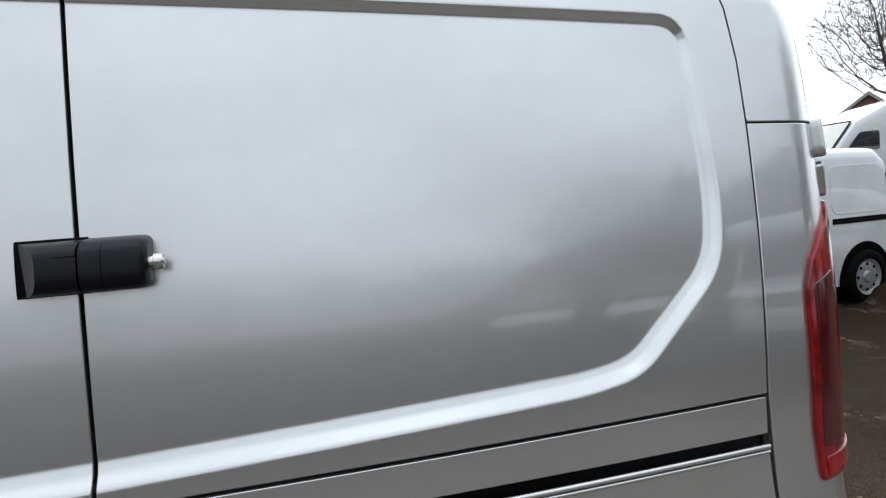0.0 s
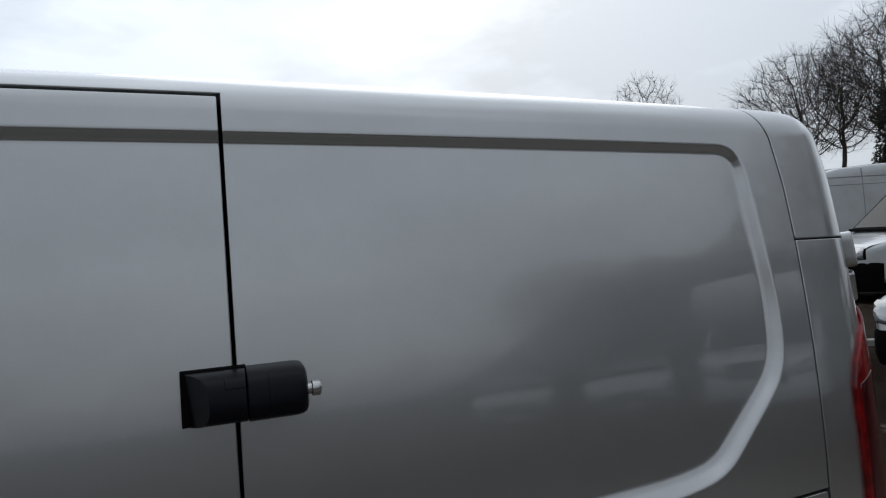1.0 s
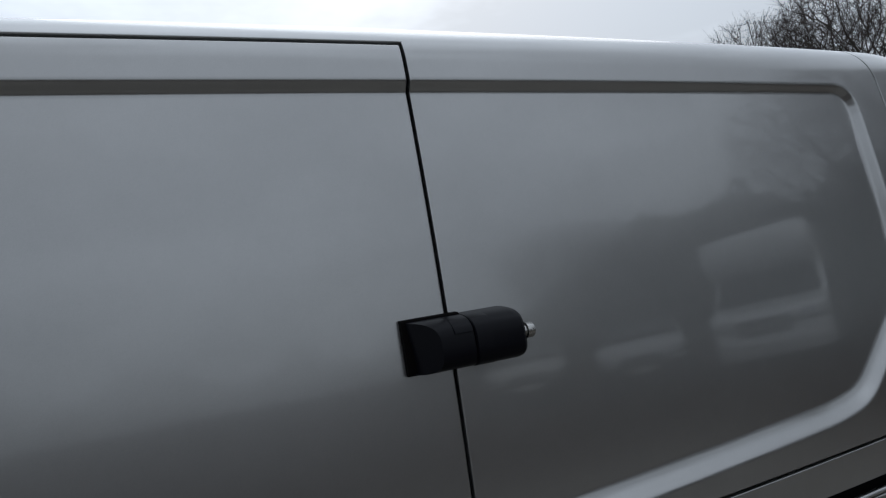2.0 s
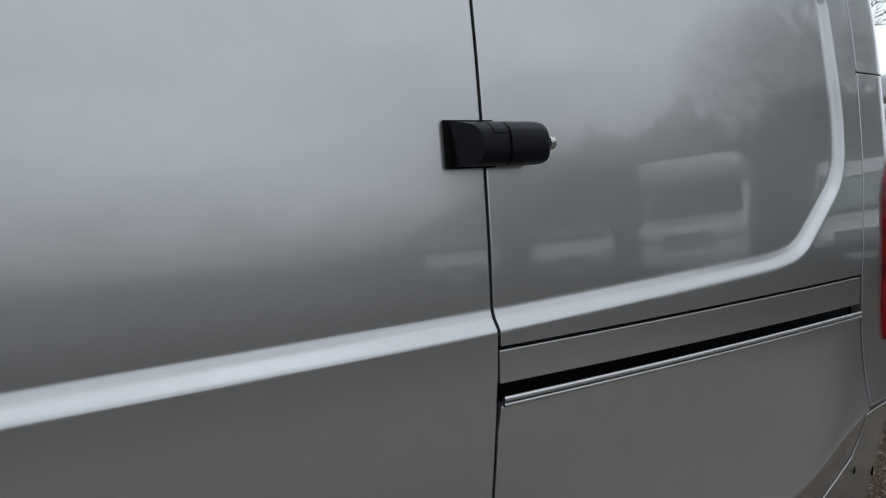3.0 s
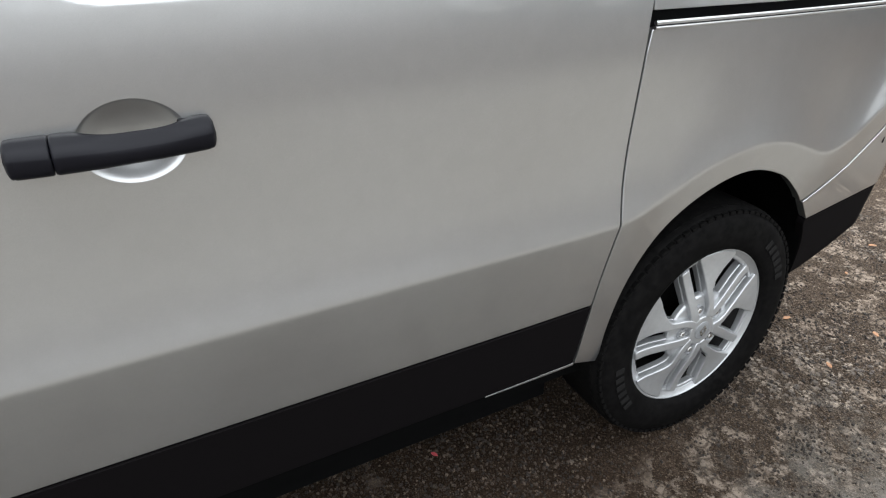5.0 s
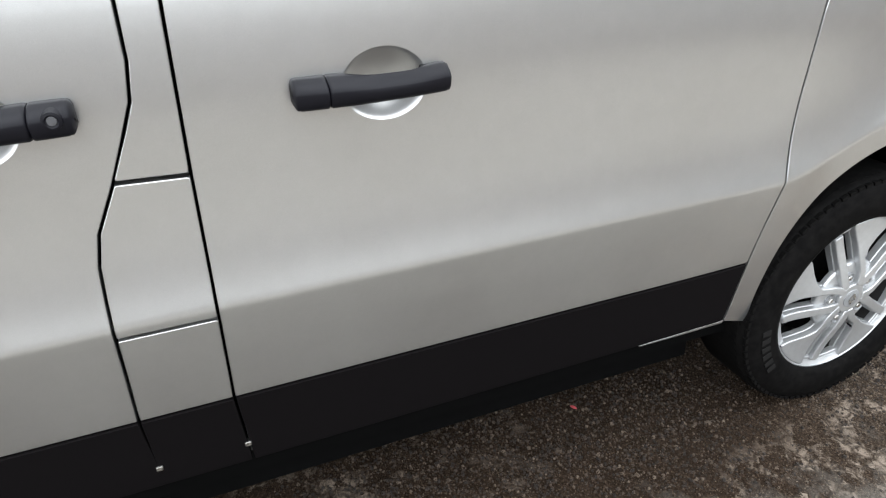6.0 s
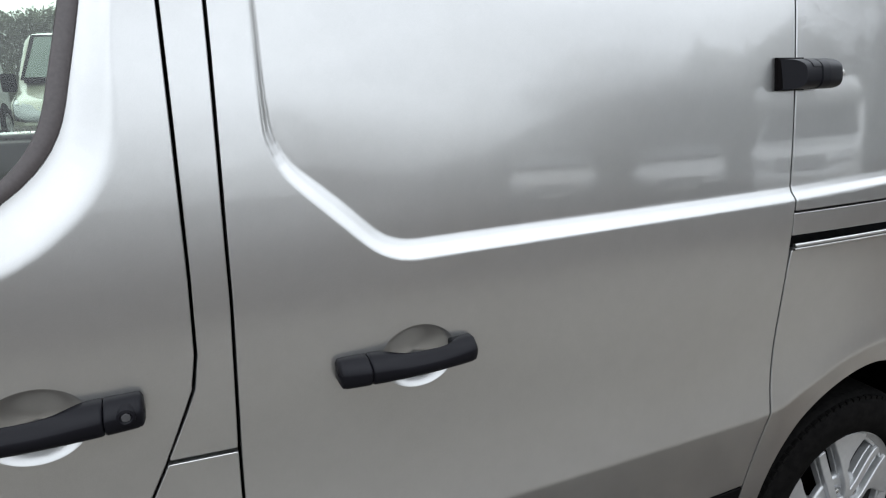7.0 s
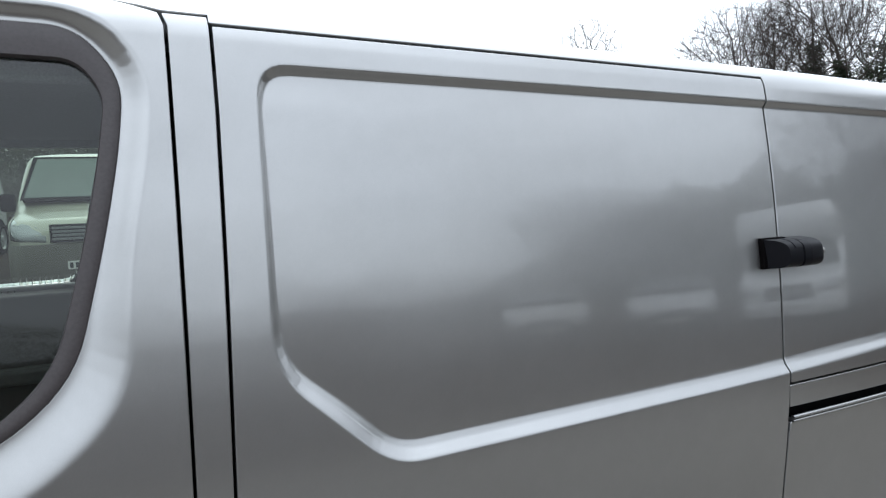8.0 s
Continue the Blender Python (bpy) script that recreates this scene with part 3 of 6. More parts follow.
def outside(poly, s, t):
    """Signed distance to an outline: negative inside."""
    s, t = np.asarray(s, float), np.asarray(t, float)
    best, inside = np.full(s.shape, 1e9), np.zeros(s.shape, bool)
    for (x0, y0), (x1, y1) in zip(poly, poly[1:] + poly[:1]):
        ex, ey = x1 - x0, y1 - y0
        u = np.clip(((s - x0) * ex + (t - y0) * ey) / (ex * ex + ey * ey + 1e-15), 0, 1)
        best = np.minimum(best, np.hypot(s - x0 - u * ex, t - y0 - u * ey))
        if abs(ey) > 1e-12:
            inside ^= ((y0 > t) != (y1 > t)) & (s < x0 + (t - y0) * ex / ey)
    return np.where(inside, -best, best)


def ramp01(x, soft=0.22):
    """A straight ramp from 0 to 1 with rounded ends."""
    x = np.clip(x, 0.0, 1.0)
    m = 1 / (1 - soft)
    return np.where(x < soft, m * x * x / (2 * soft), np.where(x > 1 - soft, 1 - m * (1 - x) ** 2 / (2 * soft), m * (x - soft / 2)))


def dish(s, t, cx, cz, rx, rz, deep):
    r = np.sqrt(((s - cx) / rx) ** 2 + ((t - cz) / rz) ** 2)
    k = np.clip(1 - r, 0, 1)
    return deep * (0.50 * k + 0.50 * np.clip(1 - r * r, 0, 1) ** 1.45)


DISHES = ((-0.8835, 1.0850, 0.068, 0.0555, 0.030), (-1.4395, 1.0920, 0.068, 0.0555, 0.030))


def crease_height(s):
    """The height of the body crease: level along the door, raised over the rear wheel."""
    return np.interp(s, CREASE_X, CREASE_Z)


def above_crease(d):
    """The hollow that sweeps out to the crease from above."""
    return (1 - np.clip(d / 0.25, 0, 1)) ** 2.3


def skin(s, t):
    """The van's near side: along it and up it to a place."""
    s, t = np.asarray(s, float), np.asarray(t, float)
    z0, r_roof = 1.885, 0.078
    a0 = 0.22
    low = np.minimum(t, z0)
    a = np.clip(a0 + (t - z0) / r_roof, a0, 1.52)
    z = np.where(t > z0, z0 + r_roof * (np.sin(a) - math.sin(a0)), t)
    y = np.interp(low, Z_DENSE, Y_DENSE)
    y = np.where(t > z0, y + r_roof * (math.cos(a0) - np.cos(a)), y)
    over = np.maximum(t - (z0 + r_roof * (1.52 - a0)), 0)
    y = y + over
    z = z + over * 0.04
    # crease low on the body, with a flare over the wheel
    d = low - crease_height(s)
    flare = smooth01(s / 0.12) * (1 - smooth01((s - 0.8) / 0.2))
    amp = 0.033 - 0.006 * flare
    soft = np.sqrt(d * d + 0.004 ** 2) - 0.004
    ridge = np.where(d > 0, above_crease(soft), np.exp(-soft / 0.195))
    y = y - amp * ridge
    # pressed panel, window flange and handle dishes
    dist = -outside(RECESS, s, t)
    w = 0.024 - 0.010 * smooth01((0.1 - s) / 0.2)
    w = 0.031 + (w - 0.031) * smooth01((t - 1.30) / 0.34)
    w = w + (0.018 - w) * smooth01((t - 1.74) / 0.06)
    deep = 0.0144 + 0.0030 * np.clip((1.56 - t) / 0.28, -1, 1)
    front = smooth01((-0.84 - s) / 0.22) * smooth01((t - 1.34) / 0.22) * smooth01((1.84 - t) / 0.06)
    deep = deep * (1 - 0.28 * front)
    w = w + (0.010 - w) * front
    fine = 0.22 * smooth01((w - 0.018) / 0.010)
    first = 1 - 1.55 * fine
    fold = (1 - fine) * ramp01(dist / (first * w)) + fine * ramp01((dist - (first - 0.10) * w) / ((1.10 - first) * w + 1e-4), 0.3)
    y = y + deep * fold * (s > -1.15)
    dw = outside(WINDOW, s, t)
    ww = 0.040 + 0.034 * smooth01((1.64 - t) / 0.25)
    y = y + 0.024 * (1 - smooth01(dw / ww)) * (s < -1.15)
    y = y + sum(dish(s, t, cx, cz, rx, rz, 1.5 * deep_) for cx, cz, rx, rz, deep_ in DISHES)
    # the rear draws in and turns the corner
    y = y + np.maximum(s + 0.3, 0) ** 2 / 28
    sc, rc = 1.073, 0.120
    b = np.clip((s - sc) / rc, 0, 1.5)
    x = np.where(s > sc, sc + rc * np.sin(b), s)
    y = y + rc * (1 - np.cos(b)) + np.maximum(s - sc - 1.5 * rc, 0)
    x = x - 0.012 * smooth01((t - 1.80) / 0.16) * smooth01((s - 0.98) / 0.15)
    z = z - 0.008 * smooth01((s - 1.02) / 0.2) * smooth01((t - 1.75) / 0.2)
    z = z - 0.022 * x * np.clip((z - 1.3) / 0.5, 0, 1)
    return x, y, z


def spline(pts_, steps=6):
    """A smooth open line through points."""
    out = []
    for i in range(len(pts_) - 1):
        p = [Vector(pts_[max(i - 1, 0)]), Vector(pts_[i]), Vector(pts_[i + 1]), Vector(pts_[min(i + 2, len(pts_) - 1)])]
        for k in range(steps):
            u = k / steps
            out.append(tuple(0.5 * (2 * p[1] + (p[2] - p[0]) * u + (2 * p[0] - 5 * p[1] + 4 * p[2] - p[3]) * u * u + (3 * p[1] - p[0] - 3 * p[2] + p[3]) * u ** 3)))
    return out + [tuple(pts_[-1])]


van = thing("silver_van", pose(*VAN_BASE), "silver metallic panel van with black sills parked on a worn yard", "van", base=VAN_BASE)

G = 0.0020      # half a panel gap
GT = 0.0012     # the same at the tail corner, where the panels meet closer
FD_EDGE = [(-1.226, 1.930), (-1.219, 1.905), (-1.219, 1.82), (-1.220, 1.672), (-1.222, 1.48), (-1.225, 1.27), (-1.229, 1.155), (-1.238, 1.102), (-1.255, 1.062), (-1.288, 0.988), (-1.322, 0.922), (-1.334, 0.872), (-1.338, 0.82), (-1.341, 0.757), (-1.354, 0.566)]
SD_FRONT = [(-1.158, 1.911), (-1.158, 1.785), (-1.163, 1.555), (-1.170, 1.32), (-1.172, 1.228), (-1.183, 0.985), (-1.190, 0.752), (-1.197, 0.566)]
SD_REAR = [(-0.046, 0.566), (-0.040, 0.665), (-0.032, 0.785), (-0.027, 0.86), (-0.016, 0.985), (-0.007, 1.115), (-0.001, 1.20), (0.002, 1.26), (0.003, 1.50), (0.004, 1.911)]


def shifted(line, dx):
    return [(x + dx, z) for x, z in line]


front_door_hole = resample(WINDOW, 0.02)
hole_start = min(range(len(front_door_hole)), key=lambda i: front_door_hole[i][0])
front_door_hole = front_door_hole[hole_start:] + front_door_hole[:hole_start + 1]
door_outline = [(-2.40, 0.567)] + list(reversed(shifted(FD_EDGE, -G))) + [(-1.30, 1.962), (-1.95, 1.955), (-2.42, 1.42)]
front_door_outline = door_outline + [(-2.41, front_door_hole[0][1])] + front_door_hole + [(-2.41, front_door_hole[-1][1])]
front_door = panel("front_door", front_door_outline, skin, SILVER, van, "silver cab door with a black handle", h=0.0036)
sliding_door = panel("sliding_door", shifted(SD_FRONT, G) + [(x - G, z) for x, z in SD_REAR], skin, SILVER, van, "silver sliding door with a pressed panel", h=0.0034)
panel("pillar_panel", shifted(FD_EDGE[:10], G)[:-1] + [(-1.286 + G, 0.996), (-1.183 - G, 0.992)] + list(reversed(shifted(SD_FRONT[:6], -G)))[1:] + [(-1.161, 1.93)], skin, SILVER, van)
fuel_flap = panel("fuel_flap", [(-1.287 + G, 0.990)] + shifted(FD_EDGE[10:14], G) + [(-1.190 - G, 0.757), (-1.183 - G, 0.986)], skin, SILVER, van, "closed fuel filler flap")
pillar_low = panel("pillar_panel", [(-1.341 + G, 0.751), (-1.354 + G, 0.566), (-1.197 - G, 0.566), (-1.190 - G, 0.751)], skin, SILVER, van)
RS = [(0.972, 1.231), (0.978, 1.41), (0.982, 1.56), (0.984, 1.68), (0.984, 1.79), (0.976, 1.875), (0.956, 1.935), (0.94, 1.985)]
quarter_outline = [(0.002 + G, 1.241), (0.972 - G, 1.231)] + shifted(RS[1:], -GT) + [(-2.0, 1.985), (-1.95, 1.962), (-1.30, 1.968), (-1.222, 1.936), (-1.158 - G, 1.936), (-1.158 - G, 1.916), (0.004 + G, 1.916), (0.003 + G, 1.50)]
panel("quarter_panel", quarter_outline, skin, SILVER, van, "silver rear side panel with a pressed recess", h=0.0033)
rail_cover = panel("rail_cover", [(0.001, 1.186), (0.972 - G, 1.165), (0.972 - G, 1.226), (0.002, 1.236)], skin, SILVER, van, "silver strip over the door rail", proud=-0.002)
def rail_rod(name, z0, z1, r, out_, parent, label=""):
    """A rounded lip along the door rail, from one height to another."""
    xs = np.linspace(0.004, 0.966, 40)
    x, y, z = skin(xs, np.linspace(z0, z1, 40))
    verts, faces = [], []
    for i in range(40):
        for k in range(12):
            a = k * math.pi / 6
            verts.append((float(x[i]), float(y[i]) - out_ + r * math.sin(a), float(z[i]) + r * math.cos(a)))
    for i in range(39):
        for k in range(12):
            p, q = i * 12 + k, i * 12 + (k + 1) % 12
            faces.append((p, q, q + 12, p + 12))
    return mesh_object(name, verts, faces, SILVER, parent, label)


rail_lip = rail_rod("rail_lip", 1.1650, 1.1470, 0.0042, 0.003, van, "bright lower lip of the door rail")
rail_rod("rail_bead", 1.1562, 1.1382, 0.0032, 0.003, rail_lip)
ARCH = spline([(0.030, 0.360), (0.026, 0.462), (0.048, 0.600), (0.112, 0.716), (0.225, 0.787), (0.365, 0.812), (0.505, 0.775), (0.600, 0.712), (0.662, 0.655), (0.726, 0.580), (0.778, 0.480), (0.800, 0.335)])
lower_outline = [(-0.046 + G, 0.566), (-0.050, 0.384), (0.020, 0.360)] + [p for p in ARCH if p[0] < 0.655 or p[1] > 0.664] + [(0.661, 0.666), (0.76, 0.704), (0.835, 0.737), (0.905, 0.785), (0.950, 0.822), (0.966, 0.862), (0.972, 0.918), (0.985, 0.930), (0.972 - G, 1.136), (0.000 + G, 1.154)] + [(x + G, z) for x, z in reversed(SD_REAR[:6])][:-1]
panel("lower_side_panel", lower_outline, skin, SILVER, van, "silver lower side panel around the wheel arch", h=0.007)
panel("tail_corner", [(0.984 + GT, 1.6822), (1.26, 1.6822), (1.26, 1.985)] + list(reversed(shifted(RS[4:], GT))), skin, SILVER, van, "silver upper tail corner")
panel("tail_corner", [(0.985 + G, 0.934), (1.26, 0.950), (1.26, 1.6798), (0.984 + GT, 1.6798)] + list(reversed(shifted(RS[:3], GT))), skin, SILVER, van, "silver tail corner beside the lamp")
bumper = panel("rear_bumper", [(0.665, 0.659), (0.729, 0.590), (1.265, 0.622), (1.265, 0.944), (0.978, 0.922), (0.972, 0.860), (0.956, 0.816), (0.905, 0.778), (0.835, 0.731), (0.76, 0.697)], skin, SILVER, van, "silver rear bumper with small scuffs", proud=0.001)
bumper_trim = panel("bumper_trim", [(0.732, 0.584)] + [p for p in ARCH if 0.37 < p[1] < 0.575 and p[0] > 0.5] + [(0.86, 0.388), (0.96, 0.418), (1.06, 0.455), (1.12, 0.475), (1.265, 0.505), (1.265, 0.616)], skin, TRIM, bumper, "black plastic lower bumper", proud=-0.002)
for sx, sz, sl in ((0.985, 0.775, 0.016), (1.085, 0.742, 0.022), (1.093, 0.735, 0.020)):
    bm = bmesh.new()
    px, py, pz = skin(np.array([sx]), np.array([sz]))
    box(bm, (px[0] - 0.0012, py[0] - 0.003, pz[0] - sl / 2), (px[0] + 0.0012, py[0] + 0.004, pz[0] + sl / 2))
    part("scuff_mark", bm, TRIM, bumper)

# sills in black plastic
for a, b, who in ((-2.40, -1.354 - G, front_door), (-1.354 + G, -1.197 - G, pillar_low)):
    panel("sill_trim", [(a, 0.562), (a, 0.385), (b + 0.008, 0.385), (b, 0.562)], skin, TRIM, who, "black plastic sill trim", proud=0.002, h=0.02, depth=0.03)
panel("sill_trim", [(-1.197 + G, 0.562), (-1.189 + G, 0.385), (-0.058, 0.390), (-0.047 - G, 0.562)], skin, TRIM, sliding_door, "black plastic sill trim", proud=0.002, h=0.02, depth=0.03)
panel("sill_flange", [(-0.30, 0.386), (-0.30, 0.382), (-0.052, 0.379), (-0.052, 0.388)], skin, SILVER, sliding_door, h=0.02, edge=0.001, depth=0.01)
for cx in (-1.350, -1.193):
    bm = bmesh.new()
    px, py, pz = skin(np.array([cx]), np.array([0.437]))
    box(bm, (px[0] - 0.006, py[0] - 0.006, pz[0] - 0.005), (px[0] + 0.006, py[0] + 0.008, pz[0] + 0.005), 0.0015)
    part("sill_clip", bm, STEEL, van, "small pale metal clip")

# inner structure behind the gaps
bm = bmesh.new()
levels = [0.36, 0.57, 0.77, 1.0, 1.2, 1.35, 1.5, 1.65, 1.8, 1.90]
ys = [float(np.interp(q, Z_DENSE, Y_DENSE)) + 0.040 for q in levels]
for x0, x1, lo, hi in ((-1.44, -0.05, 0.0, 1.30), (-1.26, 0.45, 1.10, 1.93), (0.45, 1.0, 1.10, 1.93), (-2.4, -1.44, 0.0, 1.28), (0.70, 1.05, 0.70, 1.12)):
    pts_ = [(y, q) for y, q in zip(ys, levels) if lo <= q <= hi]
    near = [[bm.verts.new((x, y + max(x + 0.3, 0) ** 2 / 28 + 0.006, q)) for y, q in pts_] for x in (x0, x1)]
    for i in range(len(pts_) - 1):
        bm.faces.new((near[0][i], near[1][i], near[1][i + 1], near[0][i + 1]))
part("inner_frame", bm, SHADOW, van)
bm = bmesh.new()
box(bm, (0.0, 0.090, 1.110), (0.975, 0.100, 1.260))
part("rail_slot", bm, RUBBER, van, "black slot of the sliding door rail")
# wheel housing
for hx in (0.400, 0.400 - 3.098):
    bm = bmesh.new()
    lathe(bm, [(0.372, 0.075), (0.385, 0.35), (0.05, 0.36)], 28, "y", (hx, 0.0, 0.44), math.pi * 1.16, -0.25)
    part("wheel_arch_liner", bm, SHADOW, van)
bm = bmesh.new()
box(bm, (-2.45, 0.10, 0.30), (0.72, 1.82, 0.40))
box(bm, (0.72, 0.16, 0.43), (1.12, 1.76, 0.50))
# unseen lower block, added to keep the ground under the van dark
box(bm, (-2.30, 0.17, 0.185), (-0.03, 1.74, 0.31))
part("floor_and_shade_block", bm, SHADOW, van)

# side glass
ring = []
for (xa, za), (xb, zb) in zip(WINDOW, GLASS_EDGE):
    row = []
    for u, d in ((-0.06, 0.012), (-0.06, 0.0015), (0.08, -0.002), (0.5, -0.0035), (0.92, -0.001), (1.0, 0.004), (1.0, 0.016)):
        s_, t_ = xa + (xb - xa) * u, za + (zb - za) * u
        px, py, pz = skin(np.array([s_]), np.array([t_]))
        row.append((float(px[0]), float(py[0]) + d, float(pz[0])))
    ring.append(row)
ring.append(ring[0])
part("window_seal", loft(ring, closed=False), SEAL, front_door, "black rubber window seal", smooth=True, sharp=50)
side_glass = panel("window_glass", grown(resample(GLASS_EDGE, 0.03), 0.004) if area(GLASS_EDGE) > 0 else grown(resample(GLASS_EDGE[::-1], 0.03), 0.004), skin, GLASS, front_door, "clear green-tinted side window", h=0.02, edge=0.001, depth=0.003, proud=-0.010)
side_glass.visible_shadow = False


def handle_dish(cx, cz, rx, rz, deep, parent):
    """The smooth bowl pressed in behind a handle, with a narrow flange that lies on the door."""
    steps, spokes = [0.02 + 0.075 * i for i in range(12)] + [0.90, 0.945, 0.975, 0.992, 1.0, 1.008, 1.03, 1.07], 72
    S = np.array([cx + rx * r * math.cos(2 * math.pi * k / spokes) for r in steps for k in range(spokes)])
    T = np.array([cz + rz * r * math.sin(2 * math.pi * k / spokes) for r in steps for k in range(spokes)])
    y = np.interp(T, Z_DENSE, Y_DENSE) - 0.033 * above_crease(T - crease_height(S)) + dish(S, T, cx, cz, rx, rz, deep) - 0.0004
    faces = [(i * spokes + k, i * spokes + (k + 1) % spokes, (i + 1) * spokes + (k + 1) % spokes, (i + 1) * spokes + k) for i in range(len(steps) - 1) for k in range(spokes)]
    faces.append(tuple(range(spokes - 1, -1, -1)))
    return mesh_object("handle_dish", list(zip(S, y, T)), faces, SILVER, parent, "silver bowl behind the handle")


handle_dish(*DISHES[0], sliding_door)
handle_dish(*DISHES[1], front_door)


def handle(x0, x1, zc, cap_at_left, parent):
    """A bow door handle: a fixed cap at one end and a grip that is slimmer over the dish."""
    def section(x, up, down, proud, back):
        """Rounded back, a sloped upper face and an upright front."""
        prof = [(-back, up - 0.004), (-back - 0.003, up - 0.0008), (-0.45 * proud - 0.35 * back, up - 0.0010), (-0.72 * proud, up - 0.0075), (-0.92 * proud, up - 0.0120), (-proud, up - 0.0165), (-1.02 * proud, 0.0), (-0.98 * proud, down + 0.0100), (-0.88 * proud, down + 0.0035), (-0.76 * proud, down), (-back - 0.003, down + 0.001), (-back, down + 0.005)]
        return [(x, -0.004 + d, zc + z) for d, z in prof]

    def run(a, b, n):
        rows = []
        for k in range(n + 1):
            x = a + (b - a) * k / n
            u = (x - x0) / (x1 - x0)
            if not cap_at_left:
                u = 1 - u
            mid = math.exp(-(((u - 0.60) / 0.25) ** 4))
            proud = 0.0265 + 0.014 * math.sin(math.pi * min(max(u, 0), 1)) ** 0.8
            up = 0.0190 - 0.0016 * mid
            down = -0.0240 + 0.0030 * u
            e = min(k, n - k)
            outer = min(abs(x - x0), abs(x - x1))
            if outer < 0.001:
                up, down, proud = up - 0.008, down + 0.008, proud * 0.62
            elif outer < 0.004:
                up, down, proud = up - 0.0025, down + 0.0025, proud * 0.86
            elif outer < 0.010:
                up, down, proud = up - 0.0006, down + 0.0006, proud * 0.96
            elif e == 0:
                up, down, proud = up - 0.0012, down + 0.0012, proud - 0.0015
            rows.append(section(x, up, down, proud, 0.020 * mid - 0.010 * (1 - mid)))
        return loft(rows)

    cap = 0.050
    if cap_at_left:
        ca, cb, ga, gb = x0, x0 + cap, x0 + cap + 0.0012, x1
    else:
        ca, cb, ga, gb = x1 - cap, x1, x0, x1 - cap - 0.0012
    grip = part("door_handle", run(ga, gb, 64), HANDLE, parent, "satin black door handle", smooth=True, sharp=62)
    part("handle_cap", run(ca, cb, 20), HANDLE, grip, smooth=True, sharp=62)
    for fx, half in ((x0 + 0.024, 0.019), (x1 - 0.024, 0.019)):
        part("handle_foot", box(bmesh.new(), (fx - half, -0.012, zc - 0.018), (fx + half, 0.012, zc + 0.016), 0.004), RUBBER, grip, "black rubber foot of the handle")
    return grip


handle(-1.027, -0.785, 1.091, True, sliding_door)
handle(-1.560, -1.304, 1.100, False, front_door)
bm = bmesh.new()
lathe(bm, [(0.0065, -0.0365), (0.0085, -0.0385), (0.0120, -0.0375), (0.0145, -0.0220)], 24, "y", (-1.327, 0.0, 1.100))
key_ring = part("key_ring", bm, HANDLE, front_door, "raised black ring round the lock", smooth=True)
bm = bmesh.new()
lathe(bm, [(0.0, -0.0370), (0.0055, -0.0370), (0.0068, -0.0360), (0.0070, -0.0220)], 20, "y", (-1.327, 0.0, 1.100))
part("key_cylinder", bm, KEYGREY, key_ring, "round grey key cylinder", smooth=True)

# add-on lock across the door gap: a half-round body cut off at a slant
def lock_row(x, deep, top, bottom, base, a=0.0, b=1.0, cap=1.0, closed=True):
    row = []
    for k in range(25):
        q = math.pi * (a + (b - a) * k / 24)
        s_ = max(math.sin(q), 0.0)
        z = (top + bottom) / 2 + (top - bottom) / 2 * math.copysign(abs(math.cos(q)) ** 0.62, math.cos(q))
        yb = float(np.interp(z, Z_DENSE, Y_DENSE)) + base
        row.append((x, yb - min(deep * s_ ** 0.55 if s_ > 1e-6 else 0.0, cap), z))
    if closed:
        row.append((x, 0.075, bottom))
        row.append((x, 0.075, top))
    return row


def lock_shell(name, x0, x1, deep, a, b, parent):
    """A thin raised skin on part of the half-round body."""
    rows_ = []
    for x in (x0, x0 + 0.0005, x1 - 0.0005, x1):
        lift = 0.0 if x in (x0, x1) else 0.0016
        out = lock_row(x, deep + lift, 1.558, 1.496, 0.016, a, b, closed=False)
        rows_.append(out + [(px, py + 0.004, pz) for px, py, pz in reversed(out)])
    return part(name, loft(rows_), LOCKBLACK, parent, smooth=True, sharp=25)


half_round = lock_row(0.0, 0.050, 1.5575, 1.4965, 0.016)
slant = []
for px, py, pz in half_round:
    out = float(np.interp(pz, Z_DENSE, Y_DENSE)) + 0.016 - py
    slant.append((-0.0575 + max(out - 0.011, 0.0) / 1.30, py, pz))
rows_left = [slant] + [lock_row(x, 0.050, 1.5575, 1.4965, 0.016) for x in (-0.020, 0.014)] + [lock_row(0.0145, 0.049, 1.5565, 1.4975, 0.016)]
door_lock = part("door_lock", loft(rows_left), LOCKBLACK, van, "black add-on security lock across the door gap", smooth=True, sharp=24)
rows_right = [lock_row(x, d, t, b, 0.016) for x, d, t, b in ((0.0155, 0.0490, 1.557, 1.497), (0.0162, 0.0505, 1.558, 1.496), (0.072, 0.0505, 1.558, 1.496), (0.080, 0.0485, 1.557, 1.497), (0.084, 0.045, 1.555, 1.499), (0.0865, 0.038, 1.551, 1.503))]
part("lock_body", loft(rows_right), LOCKBLACK, door_lock, smooth=True, sharp=24)
lock_shell("lock_cover", -0.010, 0.0142, 0.050, 0.05, 0.40, door_lock)
lock_shell("lock_cover", 0.0165, 0.040, 0.0505, 0.05, 0.92, door_lock)
pl = [lock_row(x, 0.004, 1.560, 1.4940, 0.010) for x in (-0.0605, 0.0155)]
part("lock_plate", loft(pl), TRIM, door_lock)
bm = bmesh.new()
lathe(bm, [(0.0, 0.1035), (0.0045, 0.1035), (0.0050, 0.1025), (0.0085, 0.1025), (0.0098, 0.1005), (0.0098, 0.0925), (0.0070, 0.0915), (0.0070, 0.080)], 24, "x", (0.0, 0.026, 1.527))
